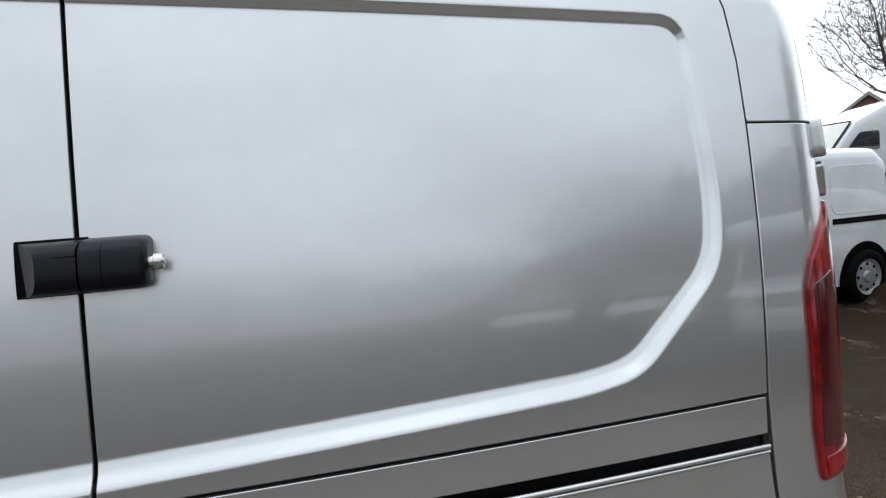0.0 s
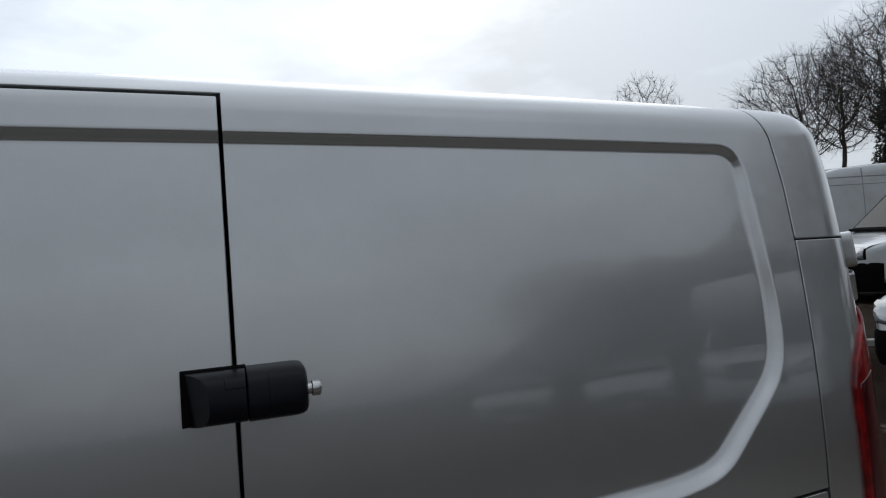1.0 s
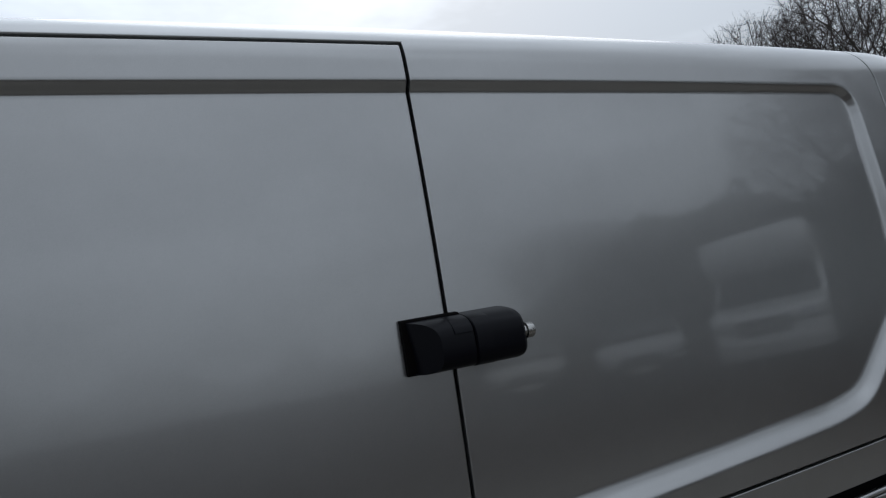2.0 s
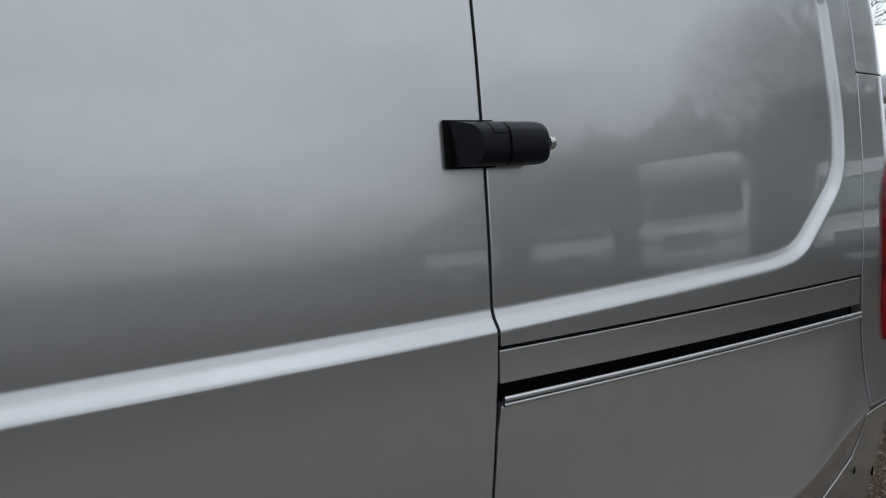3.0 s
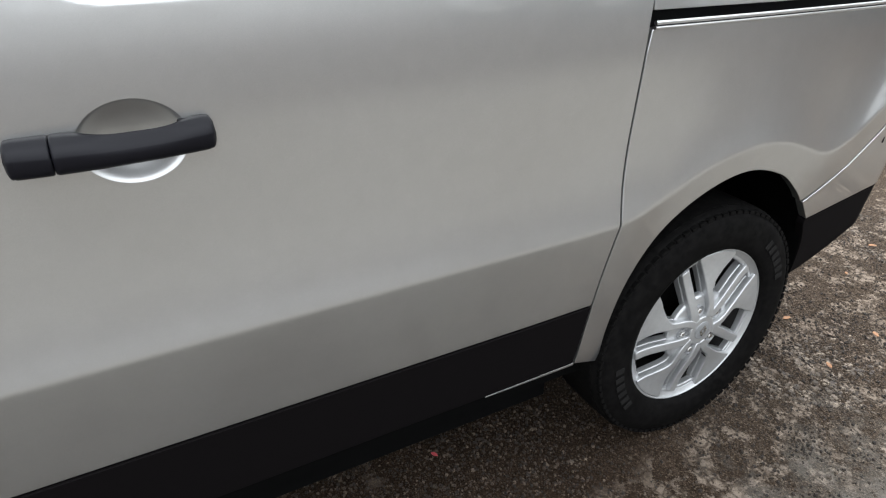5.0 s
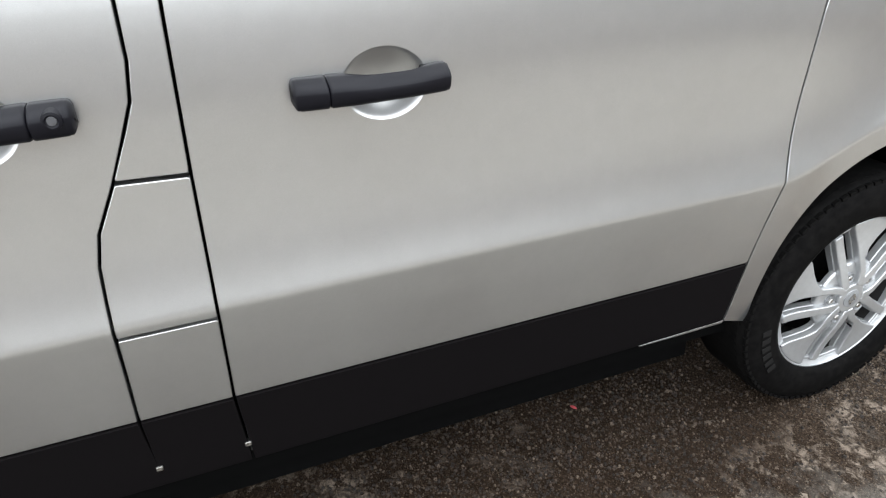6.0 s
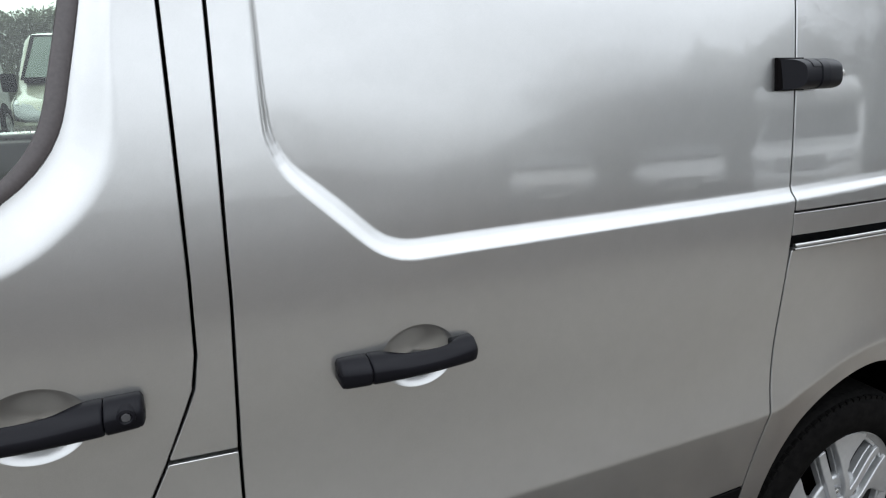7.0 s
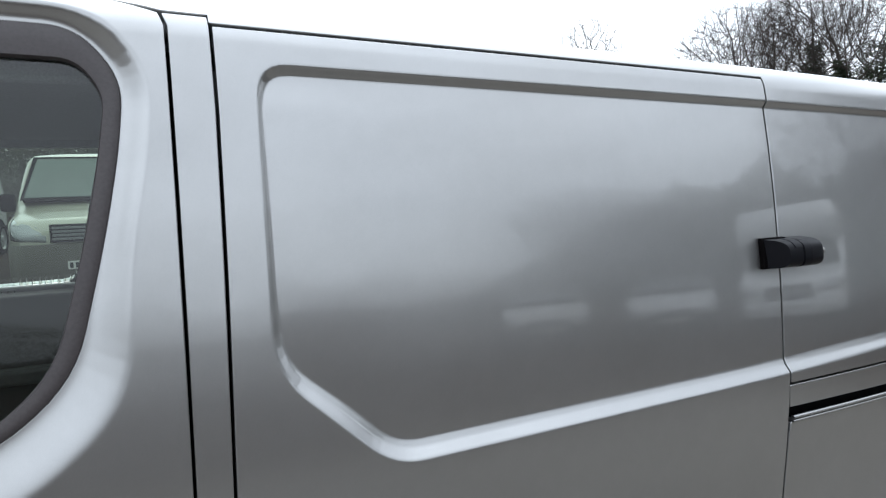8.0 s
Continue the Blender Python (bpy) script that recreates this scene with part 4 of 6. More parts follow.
part("lock_barrel", bm, STEEL, door_lock, "turned brass-grey lock barrel", smooth=True)

# tail lamp, hinge cap
LAMP = [(1.168, 1.535), (1.110, 1.490), (1.076, 1.442), (1.063, 1.400), (1.062, 1.343), (1.063, 1.154), (1.071, 1.068), (1.255, 1.078), (1.255, 1.550)]
tail_lamp = panel("tail_lamp", LAMP, skin, REDLENS, van, "tall red rear lamp cluster", h=0.01, edge=0.005, depth=0.015, proud=0.008)
panel("dark_lens", [(1.074, 1.40), (1.075, 1.125), (1.135, 1.125), (1.125, 1.42)], skin, DARKRED, tail_lamp, "dark red inner lens", h=0.01, edge=0.003, depth=0.006, proud=0.0095)
panel("reversing_lens", [(1.178, 1.42), (1.182, 1.24), (1.250, 1.24), (1.250, 1.42)], skin, CLEARLENS, tail_lamp, "clear reversing light", h=0.01, edge=0.003, depth=0.006, proud=0.0105)
panel("lower_lens", [(1.076, 1.110), (1.080, 1.075), (1.250, 1.085), (1.250, 1.120)], skin, REDLENS, tail_lamp, h=0.01, edge=0.003, depth=0.006, proud=0.011)
panel("hinge_cap", rounded([(1.145, 1.690), (1.145, 1.618), (1.235, 1.618), (1.235, 1.690)], 0.012), skin, SILVER, van, "silver rear door hinge cover", h=0.01, edge=0.006, depth=0.012, proud=0.018)
panel("hinge_cap", rounded([(1.165, 1.610), (1.175, 1.545), (1.235, 1.545), (1.235, 1.610)], 0.012), skin, SILVER, van, "silver rear door hinge cover", h=0.01, edge=0.006, depth=0.012, proud=0.012)

# roof, far side, tail and nose close the body
def top_row(s):
    x, y, z = skin(np.array([s]), np.array([1.984]))
    return float(x[0]), float(y[0]), float(z[0])


rows = []
for s in (-2.02, -1.7, -1.3, -0.9, -0.5, 0.0, 0.5, 0.85, 0.94, 1.05, 1.15, 1.24):
    x, y, z = top_row(s)
    rows.append([(x, y + (FAR_Y - 2 * y) * u, z + 0.018 * math.sin(math.pi * u) - 0.003) for u in np.linspace(0.0, 1.0, 15)])
part("roof", loft(rows, closed=False), SILVER, van, "silver van roof", smooth=True, sharp=60)


FAR_WIN = rounded([(-1.38, 1.838), (-1.50, 1.345), (-2.22, 1.335), (-2.30, 1.38), (-1.99, 1.838)], 0.05)
fw = list(reversed(resample(FAR_WIN, 0.03))) if area(FAR_WIN) > 0 else resample(FAR_WIN, 0.03)
k0 = min(range(len(fw)), key=lambda i: fw[i][0])
fw = fw[k0:] + fw[:k0 + 1]
far_outline = [(-2.40, 0.40), (1.26, 0.40), (1.26, 1.95), (0.93, 1.984), (-2.0, 1.984), (-2.42, 1.42), (-2.415, fw[0][1])] + fw + [(-2.415, fw[-1][1])]


def far_skin(s, t):
    """The far side, along which s runs forwards."""
    x, y, z = skin(-np.asarray(s), t)
    return x, FAR_Y - y, z


def inner_far_skin(s, t):
    x, y, z = far_skin(s, t)
    return x, y - 0.03, z


far_side = panel("far_side_panel", [(-x, z) for x, z in far_outline], far_skin, SILVER, van, h=0.02, depth=0.05)
far_glass = panel("window_glass", [(-x, z) for x, z in grown(resample(FAR_WIN, 0.05) if area(FAR_WIN) > 0 else resample(FAR_WIN[::-1], 0.05), 0.006)], inner_far_skin, GLASS, far_side, h=0.08, edge=0.001, depth=0.002)
far_glass.visible_shadow = False
bm = bmesh.new()
for a, b in (((-1.46, 1.770, 1.331), (-2.25, 1.800, 1.343)),):
    box(bm, a, b, 0.004)
part("window_ledge", bm, plain("pale_door_ledge", (0.42, 0.42, 0.42), 0.5), far_side, "pale edge along the far window")
bm = bmesh.new()
box(bm, (-2.3, 1.70, 0.45), (-1.36, 1.80, 1.322), 0.01)
part("door_card", bm, INTERIOR, far_side, "dark inner door panel")
bm = bmesh.new()
box(bm, (-2.1, 1.64, 1.02), (-1.42, 1.70, 1.075), 0.012)
part("armrest", bm, plain("grey_armrest", (0.16, 0.16, 0.16), 0.5), far_side, "grey door armrest")
bm = bmesh.new()
box(bm, (-2.05, 0.20, 1.855), (-1.16, 1.80, 1.890), 0.01)
box(bm, (-2.05, 1.715, 1.828), (-1.16, 1.765, 1.880), 0.012)
part("headlining", bm, CARDLIN, van, "grey cab headlining")
bm = bmesh.new()
box(bm, (-1.17, 0.12, 0.40), (-1.14, 1.80, 1.87))
part("bulkhead", bm, INTERIOR, van, "dark cab bulkhead")
bm = bmesh.new()
box(bm, (-2.4, 0.06, 0.39), (-1.17, 1.80, 0.43))
part("cab_floor", bm, INTERIOR, van)


def seat(y0, y1):
    s = part("seat_cushion", box(bmesh.new(), (-1.82, y0, 0.62), (-1.32, y1, 0.80), 0.05), INTERIOR, van, "dark cloth cab seat", smooth=True)
    part("seat_back", box(bmesh.new(), (-1.40, y0, 0.78), (-1.24, y1, 1.22), 0.06), INTERIOR, s, smooth=True)


seat(0.25, 0.85)
seat(1.0, 1.55)
rows = []
for z, x_end in ((0.36, 1.185), (0.70, 1.200), (0.94, 1.200), (0.96, 1.185), (1.3, 1.185), (1.6, 1.182), (1.8, 1.150), (1.86, 1.12), (1.885, 1.10)):
    y0 = float(np.interp(z, Z_DENSE, Y_DENSE)) + 0.18
    rows.append([(x_end, y0 + (FAR_Y - 2 * y0) * u, z) for u in np.linspace(0, 1, 9)])
part("rear_doors", loft(rows, closed=False), SILVER, van, "silver rear doors")
# nose: bonnet, screen, wings
nose = []
for x, zt, inset in ((-2.02, 1.915, 0.12), (-2.30, 1.64, 0.07), (-2.60, 1.33, 0.035), (-2.75, 1.20, 0.03), (-3.10, 1.12, 0.05), (-3.45, 1.00, 0.16), (-3.58, 0.80, 0.24), (-3.62, 0.55, 0.28), (-3.58, 0.32, 0.30)):
    row = []
    lo = 0.42 if x > -2.4 else 0.34
    for k in range(25):
        u = k / 24
        y = 0.0 + inset + (FAR_Y - 2 * inset) * u
        e = min(u, 1 - u) * 2
        row.append((x, y, lo + (zt - lo) * min(1.0, (1 - (1 - min(e * 9, 1)) ** 2.6) if e < 0.111 else 1.0) + 0.02 * math.sin(math.pi * u)))
    nose.append(row)
part("bonnet", loft(nose[2:], closed=False), SILVER, van, "silver bonnet and nose", smooth=True, sharp=50)
for y0, y1 in ((0.030, 0.090), (FAR_Y - 0.030, FAR_Y - 0.090)):
    rows = []
    for x, zt in ((-2.395, 1.405), (-2.50, 1.375), (-2.64, 1.30), (-2.80, 1.20)):
        rows.append([(x, y0 + (y1 - y0) * 0.12, 0.70), (x, y0, 0.80), (x, y0 + (y1 - y0) * 0.25, zt - 0.06), (x, y1, zt), (x, y1 + (y1 - y0), zt - 0.02), (x, y1, 0.70)])
    part("front_wing", loft(rows), SILVER, van, smooth=True, sharp=40)
part("windscreen", loft([[(x, y, z) for x, y, z in r[2:-2]] for r in nose[:3]], closed=False), GLASS, van, "clear windscreen", smooth=True).visible_shadow = False




def alloy_wheel(hx, hy, hz, inward, parent, detail):
    """A wheel with an alloy rim of five twin spokes; inward is +1 where it faces the near side."""
    bm = bmesh.new()
    prof = [(0.231, 0.004), (0.236, -0.004), (0.250, -0.010), (0.285, -0.013), (0.315, -0.008), (0.334, 0.002), (0.343, 0.014), (0.348, 0.030), (0.349, 0.10), (0.348, 0.17), (0.340, 0.19), (0.30, 0.20), (0.235, 0.19)]
    lathe(bm, [(r, inward * d) for r, d in prof], 80, "y", (hx, hy, hz))
    wheel = part("wheel", bm, TYRE, parent, "black road tyre on a silver alloy wheel", smooth=True, sharp=50)
    if detail:
        for r, d0, dq, w in ((0.3345, 0.004, 0.0, 0.012), (0.3430, 0.038, 0.020, 0.030)):
            bm = bmesh.new()
            bmesh.ops.create_cube(bm, size=1.0, matrix=Matrix.Diagonal((0.0085, w, 0.0185, 1)))
            first = part("tread_block", bm, TYRE, wheel)
            for k in range(84):
                q = 2 * math.pi * k / 84 + dq
                ob = first if k == 0 else first.copy()
                if k:
                    scene.collection.objects.link(ob)
                ob.matrix_basis = Matrix.Translation((hx + r * math.cos(q), hy + inward * d0, hz + r * math.sin(q))) @ Matrix.Rotation(-q, 4, "Y")
        for start in (3.26, 0.35):
            for k in range(6):
                bm = bmesh.new()
                q = start + k * 0.098
                c = Vector((hx + 0.282 * math.cos(q), hy - inward * 0.0132, hz + 0.282 * math.sin(q)))
                bmesh.ops.create_cube(bm, size=1.0, matrix=Matrix.Translation(c) @ Matrix.Rotation(-q, 4, "Y") @ Matrix.Diagonal((0.027, 0.0012, 0.017, 1)))
                part("sidewall_mark", bm, TYRELETTER, wheel)

    def face(u, v):
        r = np.hypot(u, v)
        deep = 0.006 - 0.018 * smooth01((0.20 - r) / 0.15)
        return hx + u, hy + inward * deep, hz + v

    pieces = []
    k5, tilt = 2 * math.pi / 5, radians(114.5)

    def polar(r_, degrees_, q):
        return (r_ * math.cos(q + radians(degrees_)), r_ * math.sin(q + radians(degrees_)))

    bend = [(0.212, 0), (0.190, 0.3), (0.160, 1), (0.130, 2.5), (0.105, 4.5), (0.080, 8), (0.060, 12), (0.042, 18)]
    blade_in = [(0.200, 58.0), (0.165, 54.5), (0.135, 52.0), (0.110, 49.5), (0.085, 45.0), (0.062, 42.0), (0.040, 44.0), (0.040, 12.0), (0.062, 19.5), (0.085, 28.5), (0.108, 37.0), (0.124, 40.0), (0.145, 36.5), (0.170, 31.0), (0.200, 25.5)]
    for k in range(5):
        q = tilt + k * k5
        mid = [polar(r_, g, q) for r_, g in bend]
        for half, low, rolled in ((0.0135, -0.001, 0.0045), (0.0165, -0.016, 0.005)):
            left, right = [], []
            for i, p in enumerate(mid):
                a, c = mid[max(i - 1, 0)], mid[min(i + 1, len(mid) - 1)]
                L = math.hypot(c[0] - a[0], c[1] - a[1])
                nx, ny = -(c[1] - a[1]) / L, (c[0] - a[0]) / L
                left.append((p[0] + nx * half, p[1] + ny * half))
                right.append((p[0] - nx * half, p[1] - ny * half))
            pieces.append(pressed(left + right[::-1], face, h=0.02, edge=rolled, depth=0.014, proud=low))
        band = [polar(r_, g, q) for r_, gs in ((0.227, np.linspace(-15, 26, 9)), (0.204, np.linspace(26, -15, 9))) for g in gs]
        pieces.append(pressed(band, face, h=0.02, edge=0.005, depth=0.012, proud=-0.010))
        blade = [polar(0.227, g, q) for g in np.linspace(23.5, 60.5, 9)] + [polar(r_, g, q) for r_, g in blade_in]
        blade = rounded(blade, 0.007, 3)
        pieces.append(pressed(blade, face, h=0.02, edge=0.0048, depth=0.020))
        pieces.append(pressed(grown(resample(blade if area(blade) > 0 else blade[::-1], 0.01), 0.0030), face, h=0.02, edge=0.006, depth=0.010, proud=-0.017))
    floor_poly = [(0.112 * math.cos(i * math.pi / 24), 0.112 * math.sin(i * math.pi / 24)) for i in range(48)]
    pieces.append(pressed(floor_poly, face, h=0.01, edge=0.012, depth=0.003, proud=-0.013))
    hub_poly = [(0.045 * math.cos(i * math.pi / 24), 0.045 * math.sin(i * math.pi / 24)) for i in range(48)]
    pieces.append(pressed(hub_poly, face, h=0.01, edge=0.006, depth=0.03, proud=-0.0015))
    v, f, n = joined(pieces)
    mesh_object("rim_spokes", v, f, ALLOY, wheel, "silver alloy twin spokes", n if inward > 0 else None)
    bm = bmesh.new()
    lathe(bm, [(0.2325, inward * 0.012), (0.2328, inward * 0.0075), (0.2312, inward * 0.0055), (0.2288, inward * 0.0055), (0.2262, inward * 0.0085), (0.2150, inward * 0.014), (0.2090, inward * 0.030)], 80, "y", (hx, hy, hz))
    part("rim", bm, ALLOY, wheel, "silver alloy rim", smooth=True, sharp=40)
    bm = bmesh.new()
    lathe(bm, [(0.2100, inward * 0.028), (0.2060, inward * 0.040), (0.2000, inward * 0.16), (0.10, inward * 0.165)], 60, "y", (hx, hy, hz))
    part("rim_barrel", bm, BARREL, wheel, "near-black inside of the rim, shade in its colour", smooth=True, sharp=40)
    # near-black disc that deepens the painted shade in the slots
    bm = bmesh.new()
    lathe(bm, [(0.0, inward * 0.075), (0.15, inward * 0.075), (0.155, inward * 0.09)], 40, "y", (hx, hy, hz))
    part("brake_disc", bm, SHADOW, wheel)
    for k in range(5):
        q = tilt + radians(63.5) + k * k5
        c = (hx + 0.064 * math.cos(q), hy, hz + 0.064 * math.sin(q))
        bm = bmesh.new()
        lathe(bm, [(0.0, inward * 0.0010), (0.0135, inward * 0.0005), (0.0155, inward * -0.0035), (0.0165, inward * -0.0035), (0.0168, inward * 0.004)], 22, "y", c)
        part("nut_recess", bm, HUBCAP, wheel, "grey nut recess", smooth=True)
        bm = bmesh.new()
        lathe(bm, [(0.0, inward * -0.0050), (0.0065, inward * -0.0050), (0.0080, inward * -0.0035), (0.0085, inward * 0.006)], 6, "y", c)
        part("wheel_nut", bm, STEEL, wheel)
    bm = bmesh.new()
    lathe(bm, [(0.0, inward * -0.0132), (0.0225, inward * -0.0134), (0.0262, inward * -0.0124), (0.0275, inward * -0.006)], 28, "y", (hx, hy, hz))
    part("centre_cap", bm, HUBCAP, wheel, "grey centre cap with a small emblem", smooth=True)
    bm = bmesh.new()
    ring = [[bm.verts.new((hx + x * g, hy + inward * -0.0150, hz + z * g)) for x, z in ((0.003, 0.018), (0.0125, 0.001), (-0.003, -0.018), (-0.0125, -0.001))] for g in (1.0, 0.55)]
    for i in range(4):
        bm.faces.new((ring[0][i], ring[0][(i + 1) % 4], ring[1][(i + 1) % 4], ring[1][i]))
    part("emblem", bm, STEEL, wheel)
    return wheel


alloy_wheel(HUB[0], 0.036, HUB[1], 1, van, True)
alloy_wheel(HUB[0] - 3.098, 0.026, HUB[1], 1, van, False)
alloy_wheel(HUB[0], FAR_Y - 0.026, HUB[1], -1, van, False)
alloy_wheel(HUB[0] - 3.098, FAR_Y - 0.026, HUB[1], -1, van, False)

# ---- the yard ----
def yard():
    """One sheet of ground to the horizon, finer near the van."""
    cuts = sorted(set([-400, -150, -60, -25, -18, -14, -12, -10, -9, -8, -7, -6, -5] + [round(-4 + 0.1 * i, 2) for i in range(81)] + [4.4, 4.8, 5.2, 5.6, 6, 6.4, 6.8, 7.0, 7.1, 7.2, 7.3, 7.4, 7.5, 7.6, 7.7, 7.8, 7.9, 8.1, 8.5, 9, 10, 11, 12, 18, 30, 60, 150, 400]))
    xs, ys_ = [c - 0.2 for c in cuts], [c + 0.5 for c in cuts]
    verts = []
    for x in xs:
        for y in ys_:
            verts.append((x, y, ground_z(x, y)))
    n = len(ys_)
    faces = [(i * n + j, (i + 1) * n + j, (i + 1) * n + j + 1, i * n + j + 1) for i in range(len(xs) - 1) for j in range(n - 1)]
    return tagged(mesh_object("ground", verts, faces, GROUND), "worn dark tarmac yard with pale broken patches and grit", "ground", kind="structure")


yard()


def pebbles(name, count, seed, spread, radii, flat, mat, label):
    """Loose stones lying on the yard beside the van: spread gives each one's place, or None to leave it out."""
    rnd = random.Random(seed)
    verts, faces = [], []
    for _ in range(count):
        at = spread(rnd)
        if at is None:
            continue
        x, y = at
        r = rnd.choice(radii) * rnd.uniform(0.7, 1.3)
        base = len(verts)
        z = ground_z(x, y)
        q, long = rnd.uniform(0, 6.28), rnd.uniform(0.75, 1.2)
        for k in range(5):
            a = q + k * 1.2566
            rr = r * rnd.uniform(0.75, 1.25)
            verts.append((x + rr * math.cos(a) * long, y + rr * math.sin(a), z - 0.001))
        for k in range(4):
            a = q + k * 1.571 + 0.4
            rr = r * rnd.uniform(0.45, 0.7)
            verts.append((x + rr * math.cos(a) * long, y + rr * math.sin(a), z + flat * r * rnd.uniform(0.5, 0.9)))
        faces.append((base + 5, base + 6, base + 7, base + 8))
        for k in range(5):
            faces.append((base + k, base + (k + 1) % 5, base + 5 + ((k + 1) * 4 // 5) % 4))
        for k in range(4):
            faces.append((base + 5 + k, base + 5 + (k + 1) % 4, base + (k * 5 // 4) % 5)[::-1])
    return tagged(mesh_object(name, verts, faces, mat, smooth=False), label, "gravel", kind="stuff")


def grit_place(rnd):
    x, y = rnd.uniform(-1.2, 2.4), rnd.triangular(-0.50, 1.0, 0.08)
    thin = rnd.random() > 0.25 + 0.75 * step01(noise.noise((x * 2.1, y * 2.1, 7)) + 0.55)
    return None if thin else (x, y)


def flake_place(rnd):
    x, y = rnd.uniform(-0.1, 2.4), rnd.triangular(-0.6, 0.9, 0.0)
    heap = noise.noise((x * 7, y * 7, 3)) + 0.5 * noise.noise((x * 19, y * 19, 5)) + 0.55 * noise.noise((x * 1.6, y * 1.6, 9)) + 0.22 * min(x, 1.3) - 0.42
    return (x, y) if rnd.random() < step01(heap / 0.45) else None


pebbles("loose_grit", 62000, 5, grit_place, (0.0012, 0.0014, 0.0017, 0.0020, 0.0024, 0.0030, 0.0038, 0.0050), 1.25, STONES, "loose brown grit and small stones on the yard")
pebbles("stone_flakes", 26000, 8, flake_place, (0.0025, 0.0035, 0.0045, 0.006, 0.008, 0.011), 0.35, FLAKES, "flat pale broken stone chips on the yard")


def leaf(x, y, size, turn_, mat=None):
    bm = bmesh.new()
    pts_ = [(0, -1), (0.35, -0.5), (0.5, 0.1), (0.3, 0.7), (0, 1.1), (-0.32, 0.65), (-0.5, 0.0), (-0.3, -0.55)]
    top = [bm.verts.new((px * size, py * size, 0.006 + 0.25 * size * abs(px))) for px, py in pts_]
    low = [bm.verts.new((px * size, py * size, 0.0045 + 0.25 * size * abs(px))) for px, py in pts_]
    bm.faces.new(top)
    bm.faces.new(low[::-1])
    for i in range(8):
        bm.faces.new((top[i], top[i - 1], low[i - 1], low[i]))
    ob = part("fallen_leaf", bm, mat or LEAF)
    ob.matrix_world = pose(x, y, 0, 0, 0, turn_)
    return tagged(ob, "small dead leaf lying on the yard", "leaf", "fallen leaves")


leaf(-0.31, 0.27, 0.011, 30, plain("faded_red_scrap", (0.42, 0.06, 0.07), 0.6))
rl = random.Random(9)
for _ in range(14):
    leaf(1.5 + rl.uniform(-0.5, 0.9), rl.uniform(-0.1, 1.1), rl.uniform(0.010, 0.022), rl.uniform(0, 360))

# ---- other vehicles ----
def road_wheel(parent, x, y, r, face, rim_mat):
    """A simple road wheel; face is +1 or -1, the side that it shows."""
    bm = bmesh.new()
    lathe(bm, [(0.66 * r, face * 0.0), (0.70 * r, face * 0.012), (0.92 * r, face * 0.012), (0.985 * r, -face * 0.01), (r, -face * 0.04), (r, -face * 0.16), (0.9 * r, -face * 0.19), (0.5 * r, -face * 0.19)], 32, "y", (x, y, r))
    w = part("wheel", bm, TYRE, parent, "black tyre", smooth=True, sharp=50)
    bm = bmesh.new()
    lathe(bm, [(0.0, face * 0.004), (0.17 * r, face * 0.004), (0.24 * r, -face * 0.020), (0.42 * r, -face * 0.014), (0.55 * r, -face * 0.026), (0.62 * r, -face * 0.010), (0.675 * r, face * 0.004), (0.675 * r, -face * 0.02)], 32, "y", (x, y, r))
    part("rim", bm, rim_mat, w, "pressed steel wheel", smooth=True, sharp=40)
    # dark discs stand for the shade in the wheel's holes
    for k in range(8):
        q = k * math.pi / 4
        bm = bmesh.new()
        lathe(bm, [(0.0, -face * 0.012), (0.055 * r, -face * 0.012), (0.06 * r, -face * 0.02)], 10, "y", (x + 0.47 * r * math.cos(q), y, r + 0.47 * r * math.sin(q)))
        part("rim_hole", bm, SHADOW, w)
    return w


